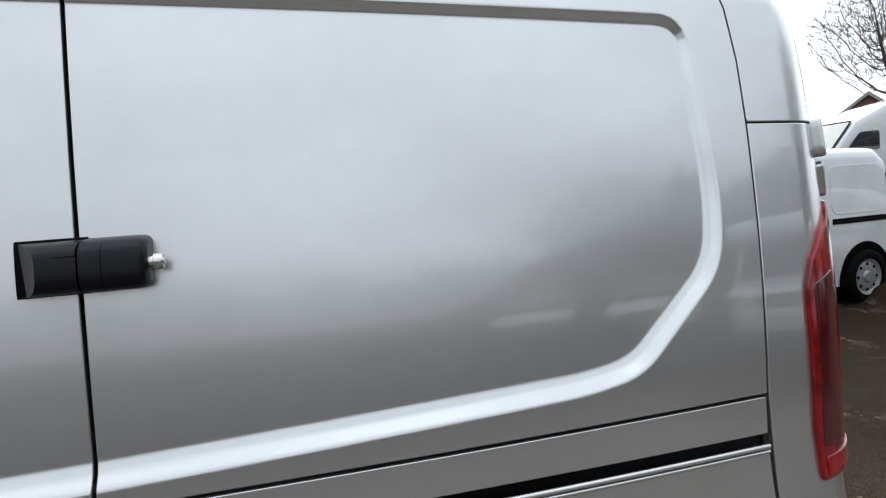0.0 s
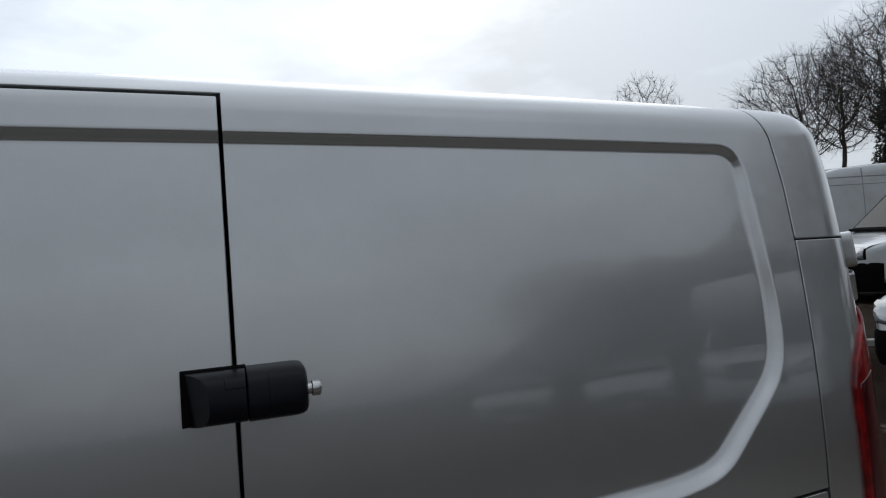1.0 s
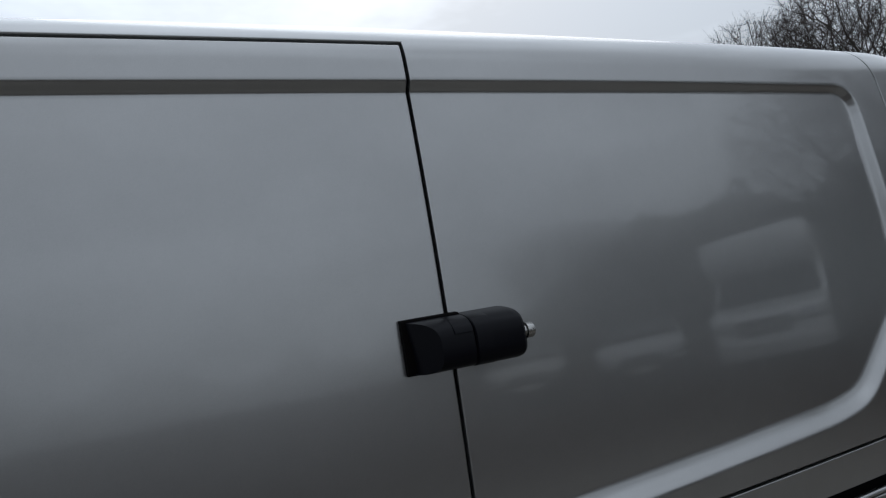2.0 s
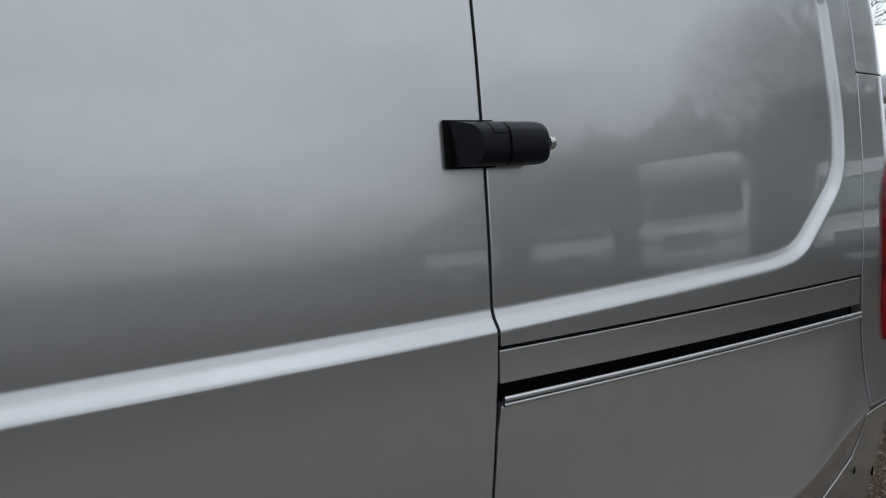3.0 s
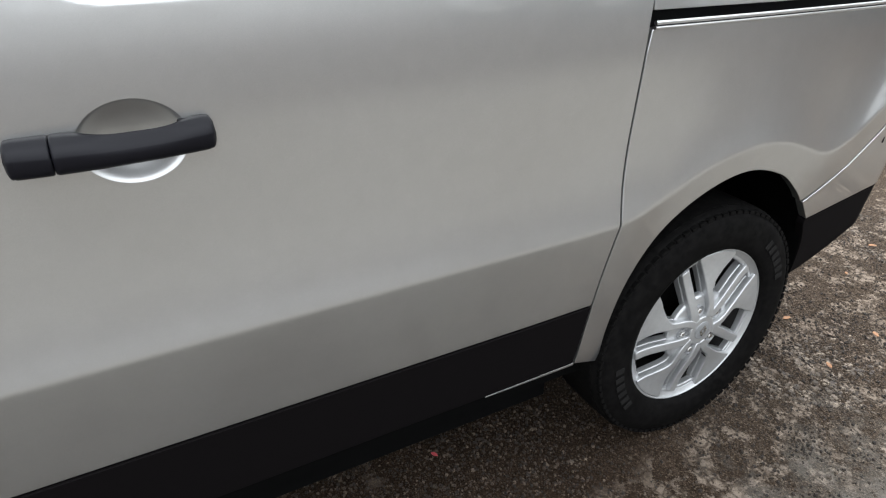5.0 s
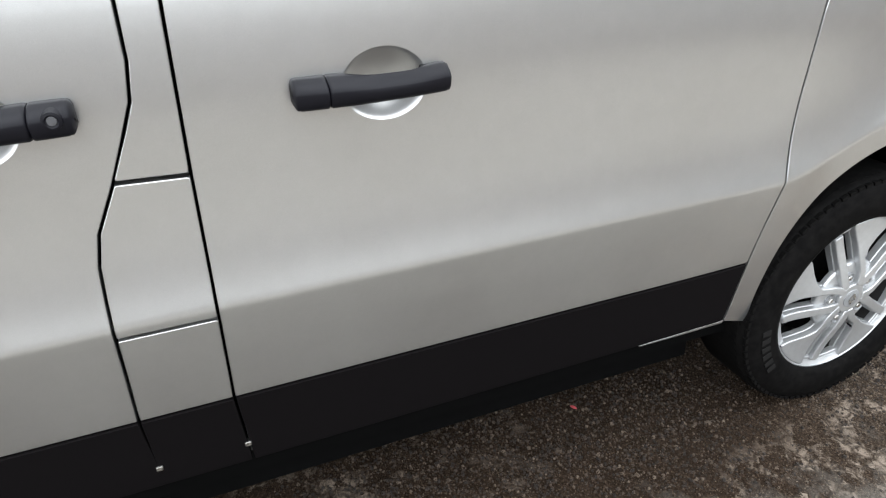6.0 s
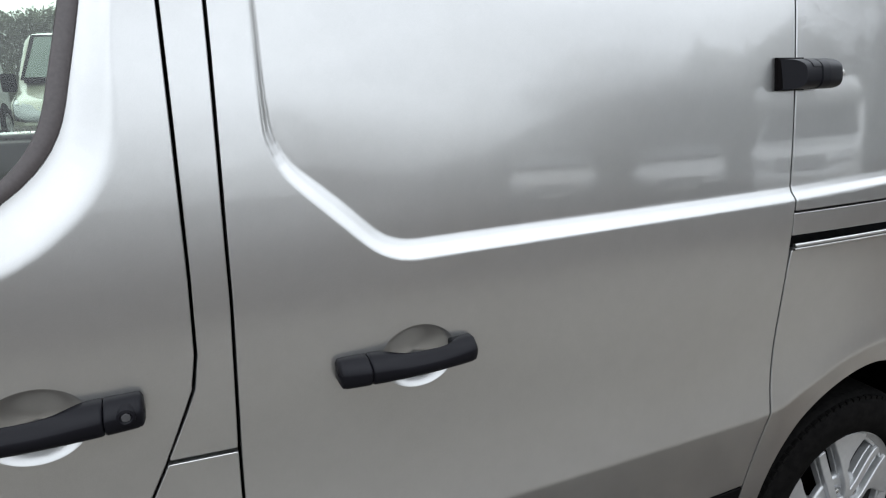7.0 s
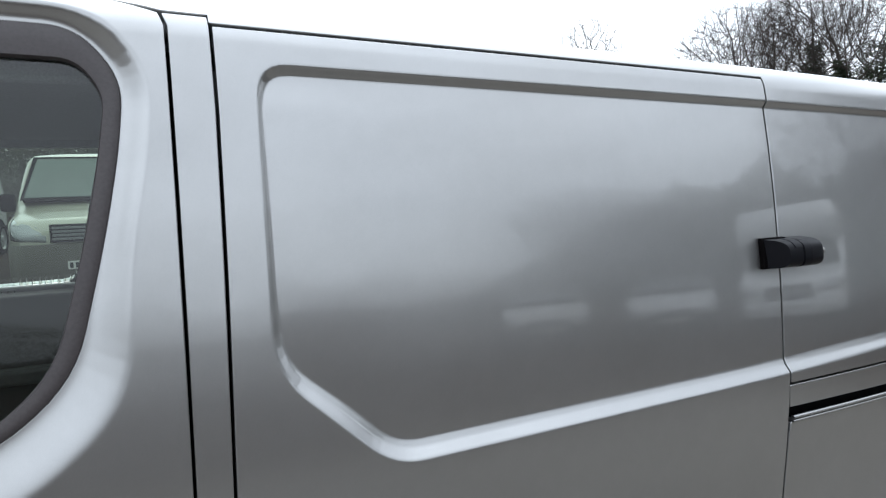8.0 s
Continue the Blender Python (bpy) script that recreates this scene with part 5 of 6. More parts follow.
def vehicle(name, m, label, category, group, length, width, height, line, paint_mat, wheels, wheel_r, panes, lamps=(), strips=(), plate=None, grille=None, bumper_mat=None, mirror=None, bumper_z=0.55, tumble=0.10, bars=None):
    """A vehicle with its nose at +x. line: (x, top) along the length; panes: outlines on the skin."""
    ob = thing(name, m, label, category, group)
    half = width / 2
    xs = [p[0] for p in line]
    zs = [p[1] for p in line]
    belt = height * 0.52

    def top_at(x):
        return float(np.interp(x, xs, zs))

    def half_at(x):
        u = abs(x) / (length / 2)
        return half * (1 - 0.24 * max(0.0, (u - 0.80) / 0.20) ** 2.2)

    def half_z(x, z):
        """The half-width at a height: full to the belt, drawn in above it."""
        h = half_at(x)
        if z <= belt:
            return h * (1 - 0.05 * max(0.0, (0.45 - z) / 0.45) ** 2)
        return h - tumble * ((z - belt) / max(height - belt, 0.1)) ** 1.3

    stations = sorted(set([round(v, 4) for v in list(np.linspace(xs[0], length / 2, 41)) + xs]))
    rows = []
    for x in stations:
        t = top_at(x)
        lo = 0.24
        hs = [lo + (t - lo) * u for u in (0, 0.12, 0.25, 0.38, 0.5, 0.62, 0.74, 0.84, 0.92)]
        side = [(half_z(x, z), z) for z in hs]
        hw = half_z(x, t)
        cr = min(0.12, 0.10 * t)
        side += [(hw - cr * 0.12, t - cr * 0.45), (hw - cr * 0.5, t - cr * 0.12), (hw - cr * 1.2, t), (hw * 0.5, t + 0.02), (0, t + 0.025)]
        rows.append([(x, -y, z) for y, z in side] + [(x, y, z) for y, z in reversed(side[:-1])])
    part("body", loft(rows), paint_mat, ob, smooth=True, sharp=42)
    for sgn in (-1, 1):
        for wx in wheels:
            # flat dark disc on the body, in place of the arch's shaded hollow
            bm = bmesh.new()
            ra = wheel_r + 0.075
            yo = sgn * (half_z(wx, 0.45) + 0.004)
            lathe(bm, [(0.0, yo), (ra - 0.01, yo), (ra, yo + sgn * 0.004), (ra + 0.02, yo + sgn * 0.002), (ra + 0.03, yo - sgn * 0.01)], 32, "y", (wx, 0, wheel_r))
            for v in list(bm.verts):
                if v.co.z < 0.235:
                    v.co.z = 0.235
            part("wheel_arch", bm, SHADOW, ob, "dark disc for the shaded wheel arch")
            road_wheel(ob, wx, sgn * (half_z(wx, 0.45) + 0.036), wheel_r, sgn, HUBCAP)

    def on_side(sgn):
        def f(s, t):
            s, t = np.asarray(s, float), np.asarray(t, float)
            y = np.array([half_z(float(a), float(b)) for a, b in zip(s.ravel(), t.ravel())]).reshape(s.shape)
            return (s if sgn < 0 else s), sgn * y, t
        return f

    def flat_pane(nm, pts3, mat, lab="", proud=0.006):
        bm = bmesh.new()
        ps = [Vector(p) for p in pts3]
        nrm = (ps[1] - ps[0]).cross(ps[-1] - ps[0]).normalized()
        if nrm.dot(sum(ps, Vector()) / len(ps) - Vector((0, 0, 0.5))) < 0:
            nrm = -nrm
        a = [bm.verts.new(p + nrm * proud) for p in ps]
        b = [bm.verts.new(p - nrm * 0.004) for p in ps]
        bm.faces.new(a)
        bm.faces.new(b[::-1])
        for i in range(len(ps)):
            bm.faces.new((a[i], a[i - 1], b[i - 1], b[i]))
        return part(nm, bm, mat, ob, lab)

    def strip_on_side(nm, outline, mat, sgn, lab="", proud=0.008, h=0.12):
        poly = list(outline)
        v, f, n = pressed(poly, on_side(-1), h=h, edge=0.006, depth=0.02, proud=proud)
        v, n = v.copy(), n.copy()
        if sgn > 0:
            v[:, 1] *= -1
            n[:, 1] *= -1
            f = [q[::-1] for q in f]
        return mesh_object(nm, v, f, mat, ob, lab, n)

    for nm, outline, mat, lab in panes:
        if nm == "windscreen" or nm == "rear_window":
            (xa, xb, inset) = outline
            za, zb = top_at(xa), top_at(xb)
            n = 6
            bm = bmesh.new()
            ra, rb = [], []
            up = Vector((zb - za, 0, xa - xb)).normalized()
            if up.z < 0:
                up = -up
            for k in range(n + 1):
                u = -1 + 2 * k / n
                wa, wb = half_z(xa, za) - inset, half_z(xb, zb) - inset - 0.06
                crown = 0.024 * (1 - u * u)
                ra.append(bm.verts.new(Vector((xa, u * wa, za + 0.034)) + up * (0.016 + 0.3 * crown)))
                rb.append(bm.verts.new(Vector((xb, u * wb, zb + 0.034)) + up * (0.016 + 0.3 * crown)))
            for k in range(n):
                bm.faces.new((ra[k], ra[k + 1], rb[k + 1], rb[k]))
            part(nm, bm, mat, ob, lab, smooth=True)
            bm = bmesh.new()
            edge_a, edge_b = [], []
            for k in range(n + 1):
                u = -1 + 2 * k / n
                wa, wb = half_z(xa, za) - inset + 0.055, half_z(xb, zb) - inset - 0.005
                crown = 0.024 * (1 - u * u)
                out_ = (Vector((xa, 0, za)) - Vector((xb, 0, zb))).normalized() * 0.05
                edge_a.append(bm.verts.new(Vector((xa, u * wa, za + 0.034)) + out_ + up * (0.009 + 0.3 * crown)))
                edge_b.append(bm.verts.new(Vector((xb, u * wb, zb + 0.034)) - out_ + up * (0.009 + 0.3 * crown)))
            for k in range(n):
                bm.faces.new((edge_a[k], edge_a[k + 1], edge_b[k + 1], edge_b[k]))
            part("screen_surround", bm, TRIM, ob, "black edge round the glass", smooth=True)
            if nm == "windscreen":
                bm = bmesh.new()
                for sgn in (-1, 1):
                    p0 = Vector((xa + 0.02, sgn * 0.30, za + 0.03))
                    p1 = Vector((xa - 0.05 * (1 if xb < xa else -1), sgn * 0.30 - 0.42, za + 0.09))
                    d = (p1 - p0)
                    mm = Matrix.Translation((p0 + p1) / 2) @ d.to_track_quat("X", "Z").to_matrix().to_4x4() @ Matrix.Diagonal((d.length, 0.012, 0.012, 1))
                    bmesh.ops.create_cube(bm, size=1.0, matrix=mm)
                part("wiper", bm, TRIM, ob)
                bm = bmesh.new()
                wa = half_z(xa, za) - inset
                box(bm, (xa - 0.02, -wa, za - 0.03), (xa + 0.13, wa, za + 0.026), 0.008)
                part("scuttle", bm, TRIM, ob, "black scuttle panel below the windscreen")
        else:
            for sgn in (-1, 1):
                strip_on_side(nm, outline, mat, sgn, lab, 0.004)
    for outline, mat, nm in strips:
        for sgn in (-1, 1):
            strip_on_side(nm, outline, mat, sgn, "", 0.012)
    nose = length / 2

    def lamp_back(y, z):
        """How far behind the nose the skin lies there."""
        w_ = min(max((1 - y / half) / 0.24, 0.0), 1.0) ** (1 / 2.2)
        x = nose
        while x > nose - 0.8 and top_at(x) < z + 0.01:
            x -= 0.01
        return max(0.2 * nose * (1 - w_), nose - x)

    def lamp_patch(z0, z1, y0, y1, sgn, proud, grow):
        """A swept-back lens that follows the corner of the nose."""
        n, bm = 7, bmesh.new()
        ya, yb, za, zb = y0 - grow, min(y1, half - 0.03) + grow, z0 - grow, z1 + grow
        front, back = [], []
        for i in range(n + 1):
            u = i / n
            y = ya + (yb - ya) * u
            lo, hi = za + (zb - za) * 0.16 * u, za + (zb - za) * (0.62 + 0.38 * math.sin(u * 1.57))
            for j in range(n + 1):
                v = j / n
                z = lo + (hi - lo) * v
                rim = min(u, 1 - u, v, 1 - v) < 0.01
                x = nose - lamp_back(min(y, half - 0.02), z)
                front.append(bm.verts.new((x + proud - (0.012 if rim else 0.0), sgn * (y + (0.0 if rim else 0.008 * u)), z)))
                back.append(bm.verts.new((x - 0.05, sgn * (y - 0.03 * u), z)))
        for i in range(n):
            for j in range(n):
                k = i * (n + 1) + j
                bm.faces.new((front[k], front[k + n + 1], front[k + n + 2], front[k + 1]))
        rim_ = [i * (n + 1) for i in range(n + 1)] + [n * (n + 1) + j for j in range(1, n + 1)] + [i * (n + 1) + n for i in range(n - 1, -1, -1)] + [j for j in range(n - 1, 0, -1)]
        for i, k in enumerate(rim_):
            q = rim_[i - 1]
            bm.faces.new((front[k], front[q], back[q], back[k]))
        for v in [v for v in back if not v.link_faces]:
            bm.verts.remove(v)
        return bm

    for z0, z1, y0, y1, xb in lamps:
        for sgn in (-1, 1):
            lamp_ = part("headlamp", lamp_patch(z0, z1, y0, y1, sgn, 0.014, 0.016), TRIM, ob, "black headlamp surround", smooth=True, sharp=50)
            part("lens", lamp_patch(z0, z1, y0, y1, sgn, 0.026, 0.0), CLEARLENS, lamp_, "clear headlamp lens", smooth=True, sharp=50)
    if bumper_mat:
        line_ = [(nose - 0.50, half_at(nose - 0.50) + 0.012), (nose - 0.34, half_at(nose - 0.34) + 0.022), (nose - 0.18, half_at(nose - 0.18) + 0.020), (nose - 0.07, half_at(nose - 0.07) + 0.022), (nose + 0.018, half_at(nose) + 0.018), (nose + 0.045, half_at(nose) - 0.12), (nose + 0.055, 0.22)]
        line_ = line_ + [(x, -y) for x, y in reversed(line_)]
        rows_ = []
        for x, y in line_:
            k_ = 1 - 0.14 / max(math.hypot(x - (nose - 0.9), y), 0.2)
            xi, yi = nose - 0.9 + (x - nose + 0.9) * k_, y * k_
            rows_.append([(xi, yi, 0.22), (x - 0.02, y * 0.985, 0.22), (x, y, 0.30), (x, y, bumper_z - 0.06), (x - 0.012, y * 0.985, bumper_z), (xi, yi, bumper_z + 0.005)])
        part("front_bumper", loft(rows_), bumper_mat, ob, "front bumper", smooth=True, sharp=40)
    if grille:
        z0, z1, hw = grille
        n = 4
        for k in range(n):
            z = z0 + (z1 - z0) * (k + 0.5) / n
            bm = bmesh.new()
            box(bm, (nose - 0.03, -hw, z - (z1 - z0) / n * 0.32), (nose + 0.022, hw, z + (z1 - z0) / n * 0.32), 0.006)
            part("grille_bar", bm, HUBCAP if bars is None else bars, ob)
    if grille:
        bm = bmesh.new()
        box(bm, (nose - 0.06, -hw - 0.03, z0 - 0.02), (nose + 0.006, hw + 0.03, z1 + 0.02), 0.006)
        part("grille", bm, SHADOW, ob, "dark grille opening")
    if plate:
        bm = bmesh.new()
        box(bm, (nose + 0.045, -0.26, plate - 0.055), (nose + 0.066, 0.26, plate + 0.055), 0.004)
        pl_ = part("number_plate", bm, PLATE, ob, "white number plate")
        for k in range(7):
            y = -0.215 + k * 0.068 + (0.03 if k > 3 else 0)
            bm = bmesh.new()
            box(bm, (nose + 0.064, y - 0.02, plate - 0.036), (nose + 0.069, y + 0.02, plate + 0.036))
            part("plate_bar", bm, BARS, pl_)
    if mirror:
        mx, mz = mirror
        for sgn in (-1, 1):
            bm = bmesh.new()
            yb = half_z(mx, mz)
            box(bm, (mx - 0.06, sgn * (yb + 0.05), mz - 0.02), (mx + 0.06, sgn * (yb + 0.24), mz + 0.24), 0.035)
            box(bm, (mx - 0.03, sgn * (yb - 0.02), mz), (mx + 0.03, sgn * (yb + 0.08), mz + 0.05), 0.01)
            part("door_mirror", bm, TRIM, ob, "black door mirror", smooth=True)
    return ob


def heading(dx, dy):
    return math.degrees(math.atan2(dy, dx))


def small_van(m, label, group="", mat=None):
    L = 4.2
    line = [(-1.72, 1.45), (-1.68, 1.70), (-1.58, 1.80), (0.4, 1.82), (0.75, 1.74), (1.32, 1.16), (1.5, 1.08), (1.95, 0.92), (2.08, 0.72), (2.1, 0.5)]
    return vehicle("small_van", m, label, "van", group, L, 1.82, 1.82, line, mat or WHITE, (-1.28, 1.40), 0.315,
                   [("windscreen", (1.28, 0.80, 0.10), DARKGLASS, "dark windscreen"), ("door_window", rounded([(0.15, 1.10), (1.05, 1.10), (0.62, 1.56), (0.15, 1.58)], 0.06), DARKGLASS, "dark cab window"),
                    ("pressed_panel", rounded([(-1.60, 1.06), (-1.60, 1.62), (-0.75, 1.62), (-0.75, 1.06)], 0.12), mat or WHITE, ""), ("pressed_panel", rounded([(-0.62, 0.98), (-0.62, 1.62), (0.05, 1.62), (0.05, 0.98)], 0.10), mat or WHITE, "")],
                   lamps=[(0.66, 0.92, 0.50, 0.84, 0.25)], strips=[([(-1.66, 0.955), (-0.75, 0.955), (-0.75, 1.02), (-1.66, 1.02)], TRIM, "door_rail"), ([(-0.70, 0.60), (1.0, 0.60), (1.0, 0.68), (-0.70, 0.68)], TRIM, "rub_strip"), ([(-1.705, 0.30), (-1.62, 0.30), (-1.62, 0.62), (-1.705, 0.62)], TRIM, "bumper_corner"), ([(-1.708, 0.64), (-1.686, 0.64), (-1.670, 1.50), (-1.692, 1.50)], TRIM, "rear_seal")],
                   plate=0.45, grille=(0.62, 0.80, 0.40), bumper_mat=TRIM, mirror=(0.95, 1.08), bumper_z=0.58)


def panel_van(m, label, height=2.05, L=5.0, group="", mat=None, bumper=None, screen=None):
    h = height
    line = [(-L / 2, h - 0.30), (-L / 2 + 0.06, h - 0.08), (-L / 2 + 0.25, h), (L / 2 - 2.0, h), (L / 2 - 1.75, min(h - 0.06, 1.98)), (L / 2 - 1.05, 1.25), (L / 2 - 0.85, 1.17), (L / 2 - 0.25, 1.02), (L / 2 - 0.06, 0.85), (L / 2, 0.55)]
    w = mat or WHITE
    up_ = 0.0
    if h > 2.5:
        up_ = 0.38
        line = line[:2] + [(-L / 2 + 0.25, h - 0.02), (L / 2 - 4.2, h), (L / 2 - 3.1, h - 0.07), (L / 2 - 2.4, h - 0.22), (L / 2 - 1.75, h - 0.55), (L / 2 - 1.05, 1.40), (L / 2 - 0.85, 1.30), (L / 2 - 0.25, 1.08), (L / 2 - 0.06, 0.85), (L / 2, 0.55)]
    return vehicle("panel_van", m, label, "van", group, L, 1.98, h, line, w, (-L / 2 + 0.95, L / 2 - 0.95), 0.34,
                   [("windscreen", (L / 2 - 1.10, L / 2 - 1.70, 0.10), screen or PALEGLASS, "windscreen of one painted tone"), ("door_window", rounded([(L / 2 - 2.25, 1.25 + up_), (L / 2 - 1.35 - 0.15 * (up_ > 0), 1.25 + up_), (L / 2 - 1.72 - 0.1 * (up_ > 0), 1.78 + 0.7 * up_), (L / 2 - 2.25, 1.80 + 0.7 * up_)], 0.06), DARKGLASS, "dark cab window"),
                    ("pressed_panel", rounded([(-L / 2 + 0.15, 1.12), (-L / 2 + 0.15, h - 0.35), (-0.25, h - 0.35), (-0.25, 1.12)], 0.12), w, ""), ("pressed_panel", rounded([(-0.12, 1.12), (-0.12, h - 0.35), (L / 2 - 2.40, h - 0.35), (L / 2 - 2.40, 1.12)], 0.12), w, "")],
                   lamps=[(0.76, 1.06, 0.50, 0.92, 0.3)], strips=[([(-L / 2 + 0.1, 0.50), (L / 2 - 1.4, 0.50), (L / 2 - 1.4, 0.62), (-L / 2 + 0.1, 0.62)], TRIM, "rub_strip"),
                                                                     ([(-L / 2 + 0.1, h - 0.31), (L / 2 - 2.5, h - 0.31), (L / 2 - 2.5, h - 0.295), (-L / 2 + 0.1, h - 0.295)], SEAM, "seam"), ([(-L / 2 + 0.3, h - 0.50), (L / 2 - 2.7, h - 0.50), (L / 2 - 2.7, h - 0.49), (-L / 2 + 0.3, h - 0.49)], SEAM, "seam"),
                                                                     ([(L / 2 - 2.42, 0.55), (L / 2 - 2.405, 0.55), (L / 2 - 2.405, h - 0.55), (L / 2 - 2.42, h - 0.55)], SEAM, "seam"), ([(L / 2 - 3.62, 0.55), (L / 2 - 3.605, 0.55), (L / 2 - 3.605, h - 0.10), (L / 2 - 3.62, h - 0.10)], SEAM, "seam")],
                   plate=0.45, grille=(0.78, 0.98, 0.42), bumper_mat=bumper or TRIM, mirror=(L / 2 - 1.38, 1.16), bumper_z=0.74)


def car(m, label, mat, group=""):
    L = 4.1
    line = [(-2.05, 0.90), (-1.95, 1.02), (-1.45, 1.40), (-0.9, 1.49), (0.1, 1.50), (0.45, 1.44), (1.02, 1.02), (1.15, 0.97), (1.85, 0.80), (2.02, 0.66), (2.05, 0.45)]
    return vehicle("car", m, label, "car", group, L, 1.74, 1.5, line, mat, (-1.30, 1.28), 0.305,
                   [("windscreen", (0.98, 0.50, 0.10), DARKGLASS, "dark windscreen"), ("rear_window", (-1.86, -1.52, 0.12), DARKGLASS, "dark rear window"),
                    ("door_window", rounded([(-0.02, 1.0), (0.72, 0.99), (0.36, 1.34), (-0.02, 1.38)], 0.05), DARKGLASS, "dark side window"), ("door_window", rounded([(-1.35, 1.02), (-0.10, 1.0), (-0.10, 1.38), (-0.85, 1.38)], 0.05), DARKGLASS, "dark side window")],
                   lamps=[(0.58, 0.80, 0.46, 0.82, 0.25)], strips=[([(-1.0, 0.50), (0.95, 0.50), (0.95, 0.56), (-1.0, 0.56)], TRIM, "rub_strip")],
                   plate=0.42, grille=(0.52, 0.66, 0.36), bumper_mat=TRIM, mirror=(0.72, 0.96), bumper_z=0.54, tumble=0.22)


def motorhome(m, label):
    """A coachbuilt motorhome: a van cab under a bed box that juts out over the windscreen."""
    L, h = 6.0, 2.85
    line = [(-3.0, 2.45), (-2.95, 2.75), (-2.8, h), (0.82, h), (0.90, 2.02), (1.30, 1.98), (1.98, 1.34), (2.15, 1.24), (2.75, 1.06), (2.95, 0.84), (3.0, 0.5)]
    ob = vehicle("motorhome", m, label, "motorhome", "", L, 2.2, h, line, HOMEWHITE, (-1.7, 2.05), 0.34,
                 [("windscreen", (1.96, 1.36, 0.16), DARKGLASS, "dark windscreen"), ("side_window", rounded([(-2.2, 1.45), (-1.2, 1.45), (-1.2, 2.0), (-2.2, 2.0)], 0.08), DARKGLASS, "dark living window"), ("side_window", rounded([(-0.6, 1.45), (0.3, 1.45), (0.3, 2.0), (-0.6, 2.0)], 0.08), DARKGLASS, "dark living window"), ("door_window", rounded([(1.05, 1.25), (1.80, 1.25), (1.42, 1.78), (1.05, 1.78)], 0.05), DARKGLASS, "dark cab window")],
                 lamps=[(0.74, 0.98, 0.55, 0.95, 0.3)], strips=[([(-2.9, 0.85), (1.0, 0.85), (1.0, 0.92), (-2.9, 0.92)], GREYPAINT, "side_stripe")],
                 plate=0.45, grille=(0.66, 0.90, 0.44), bumper_mat=HOMEWHITE, mirror=(1.85, 1.25), bumper_z=0.58, tumble=0.02)
    rows = []
    for x, lo, hi, half in ((0.70, 2.02, 2.86, 1.09), (1.30, 2.00, 2.86, 1.09), (1.75, 2.02, 2.80, 1.08), (2.00, 2.07, 2.68, 1.05), (2.12, 2.14, 2.52, 1.00), (2.15, 2.22, 2.42, 0.96)):
        c = min(0.12, (hi - lo) * 0.3)
        rows.append([(x, y, z) for y, z in ((-half + c, lo), (half - c, lo), (half, lo + c), (half, hi - c), (half - c, hi), (-half + c, hi), (-half, hi - c), (-half, lo + c))])
    part("overcab", loft(rows), HOMEWHITE, ob, "white bed box over the cab", smooth=True, sharp=50)
    return ob


# beyond the tail of the silver van, parked the same way
TURN = heading(-0.99, -0.12)
small_van(standing(5.38, 6.03, TURN), "white small panel van with black door rails and steel wheels", "parked vans")
panel_van(standing(14.5, 11.95, heading(-0.93, 0.30)), "long white high-roof panel van with a pressed side", 2.86, 5.9, "parked vans")
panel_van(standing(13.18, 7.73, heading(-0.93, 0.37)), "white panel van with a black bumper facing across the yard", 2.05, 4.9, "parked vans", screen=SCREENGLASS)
car(standing(7.89, 3.23, TURN), "white small car with a dark bumper facing across the yard", WHITE, "parked cars")
# seen through the cab
panel_van(standing(-1.88, 11.6, heading(-0.02, -1.0)), "dull gold van, its bumper darkened for shade, facing the silver van", 1.98, 5.0, "parked vans", mat=GOLDPAINT, bumper=GOLDSHADE)
panel_van(standing(-5.2, 14.6, heading(-0.10, -1.0)), "white panel van parked in the far row", 1.98, 5.0, "parked vans")
car(standing(-8.2, 14.2, heading(-0.10, -1.0)), "pale car parked in the far row", OFFWHITE, "parked cars")
# behind the camera, mirrored in the paint
motorhome(standing(11.1, -7.1, heading(-0.90, 0.43)), "white coachbuilt motorhome parked across the yard")
car(standing(8.35, -8.85, heading(-0.72, 0.69)), "white car parked facing the silver van", WHITE, "parked cars")
panel_van(standing(11.6, -3.4, heading(-0.97, 0.22)), "white panel van parked beside the motorhome", 2.3, 5.3, "parked vans")
car(standing(6.7, -11.1, heading(-0.55, 0.83)), "pale hatchback parked facing the silver van", OFFWHITE, "parked cars")

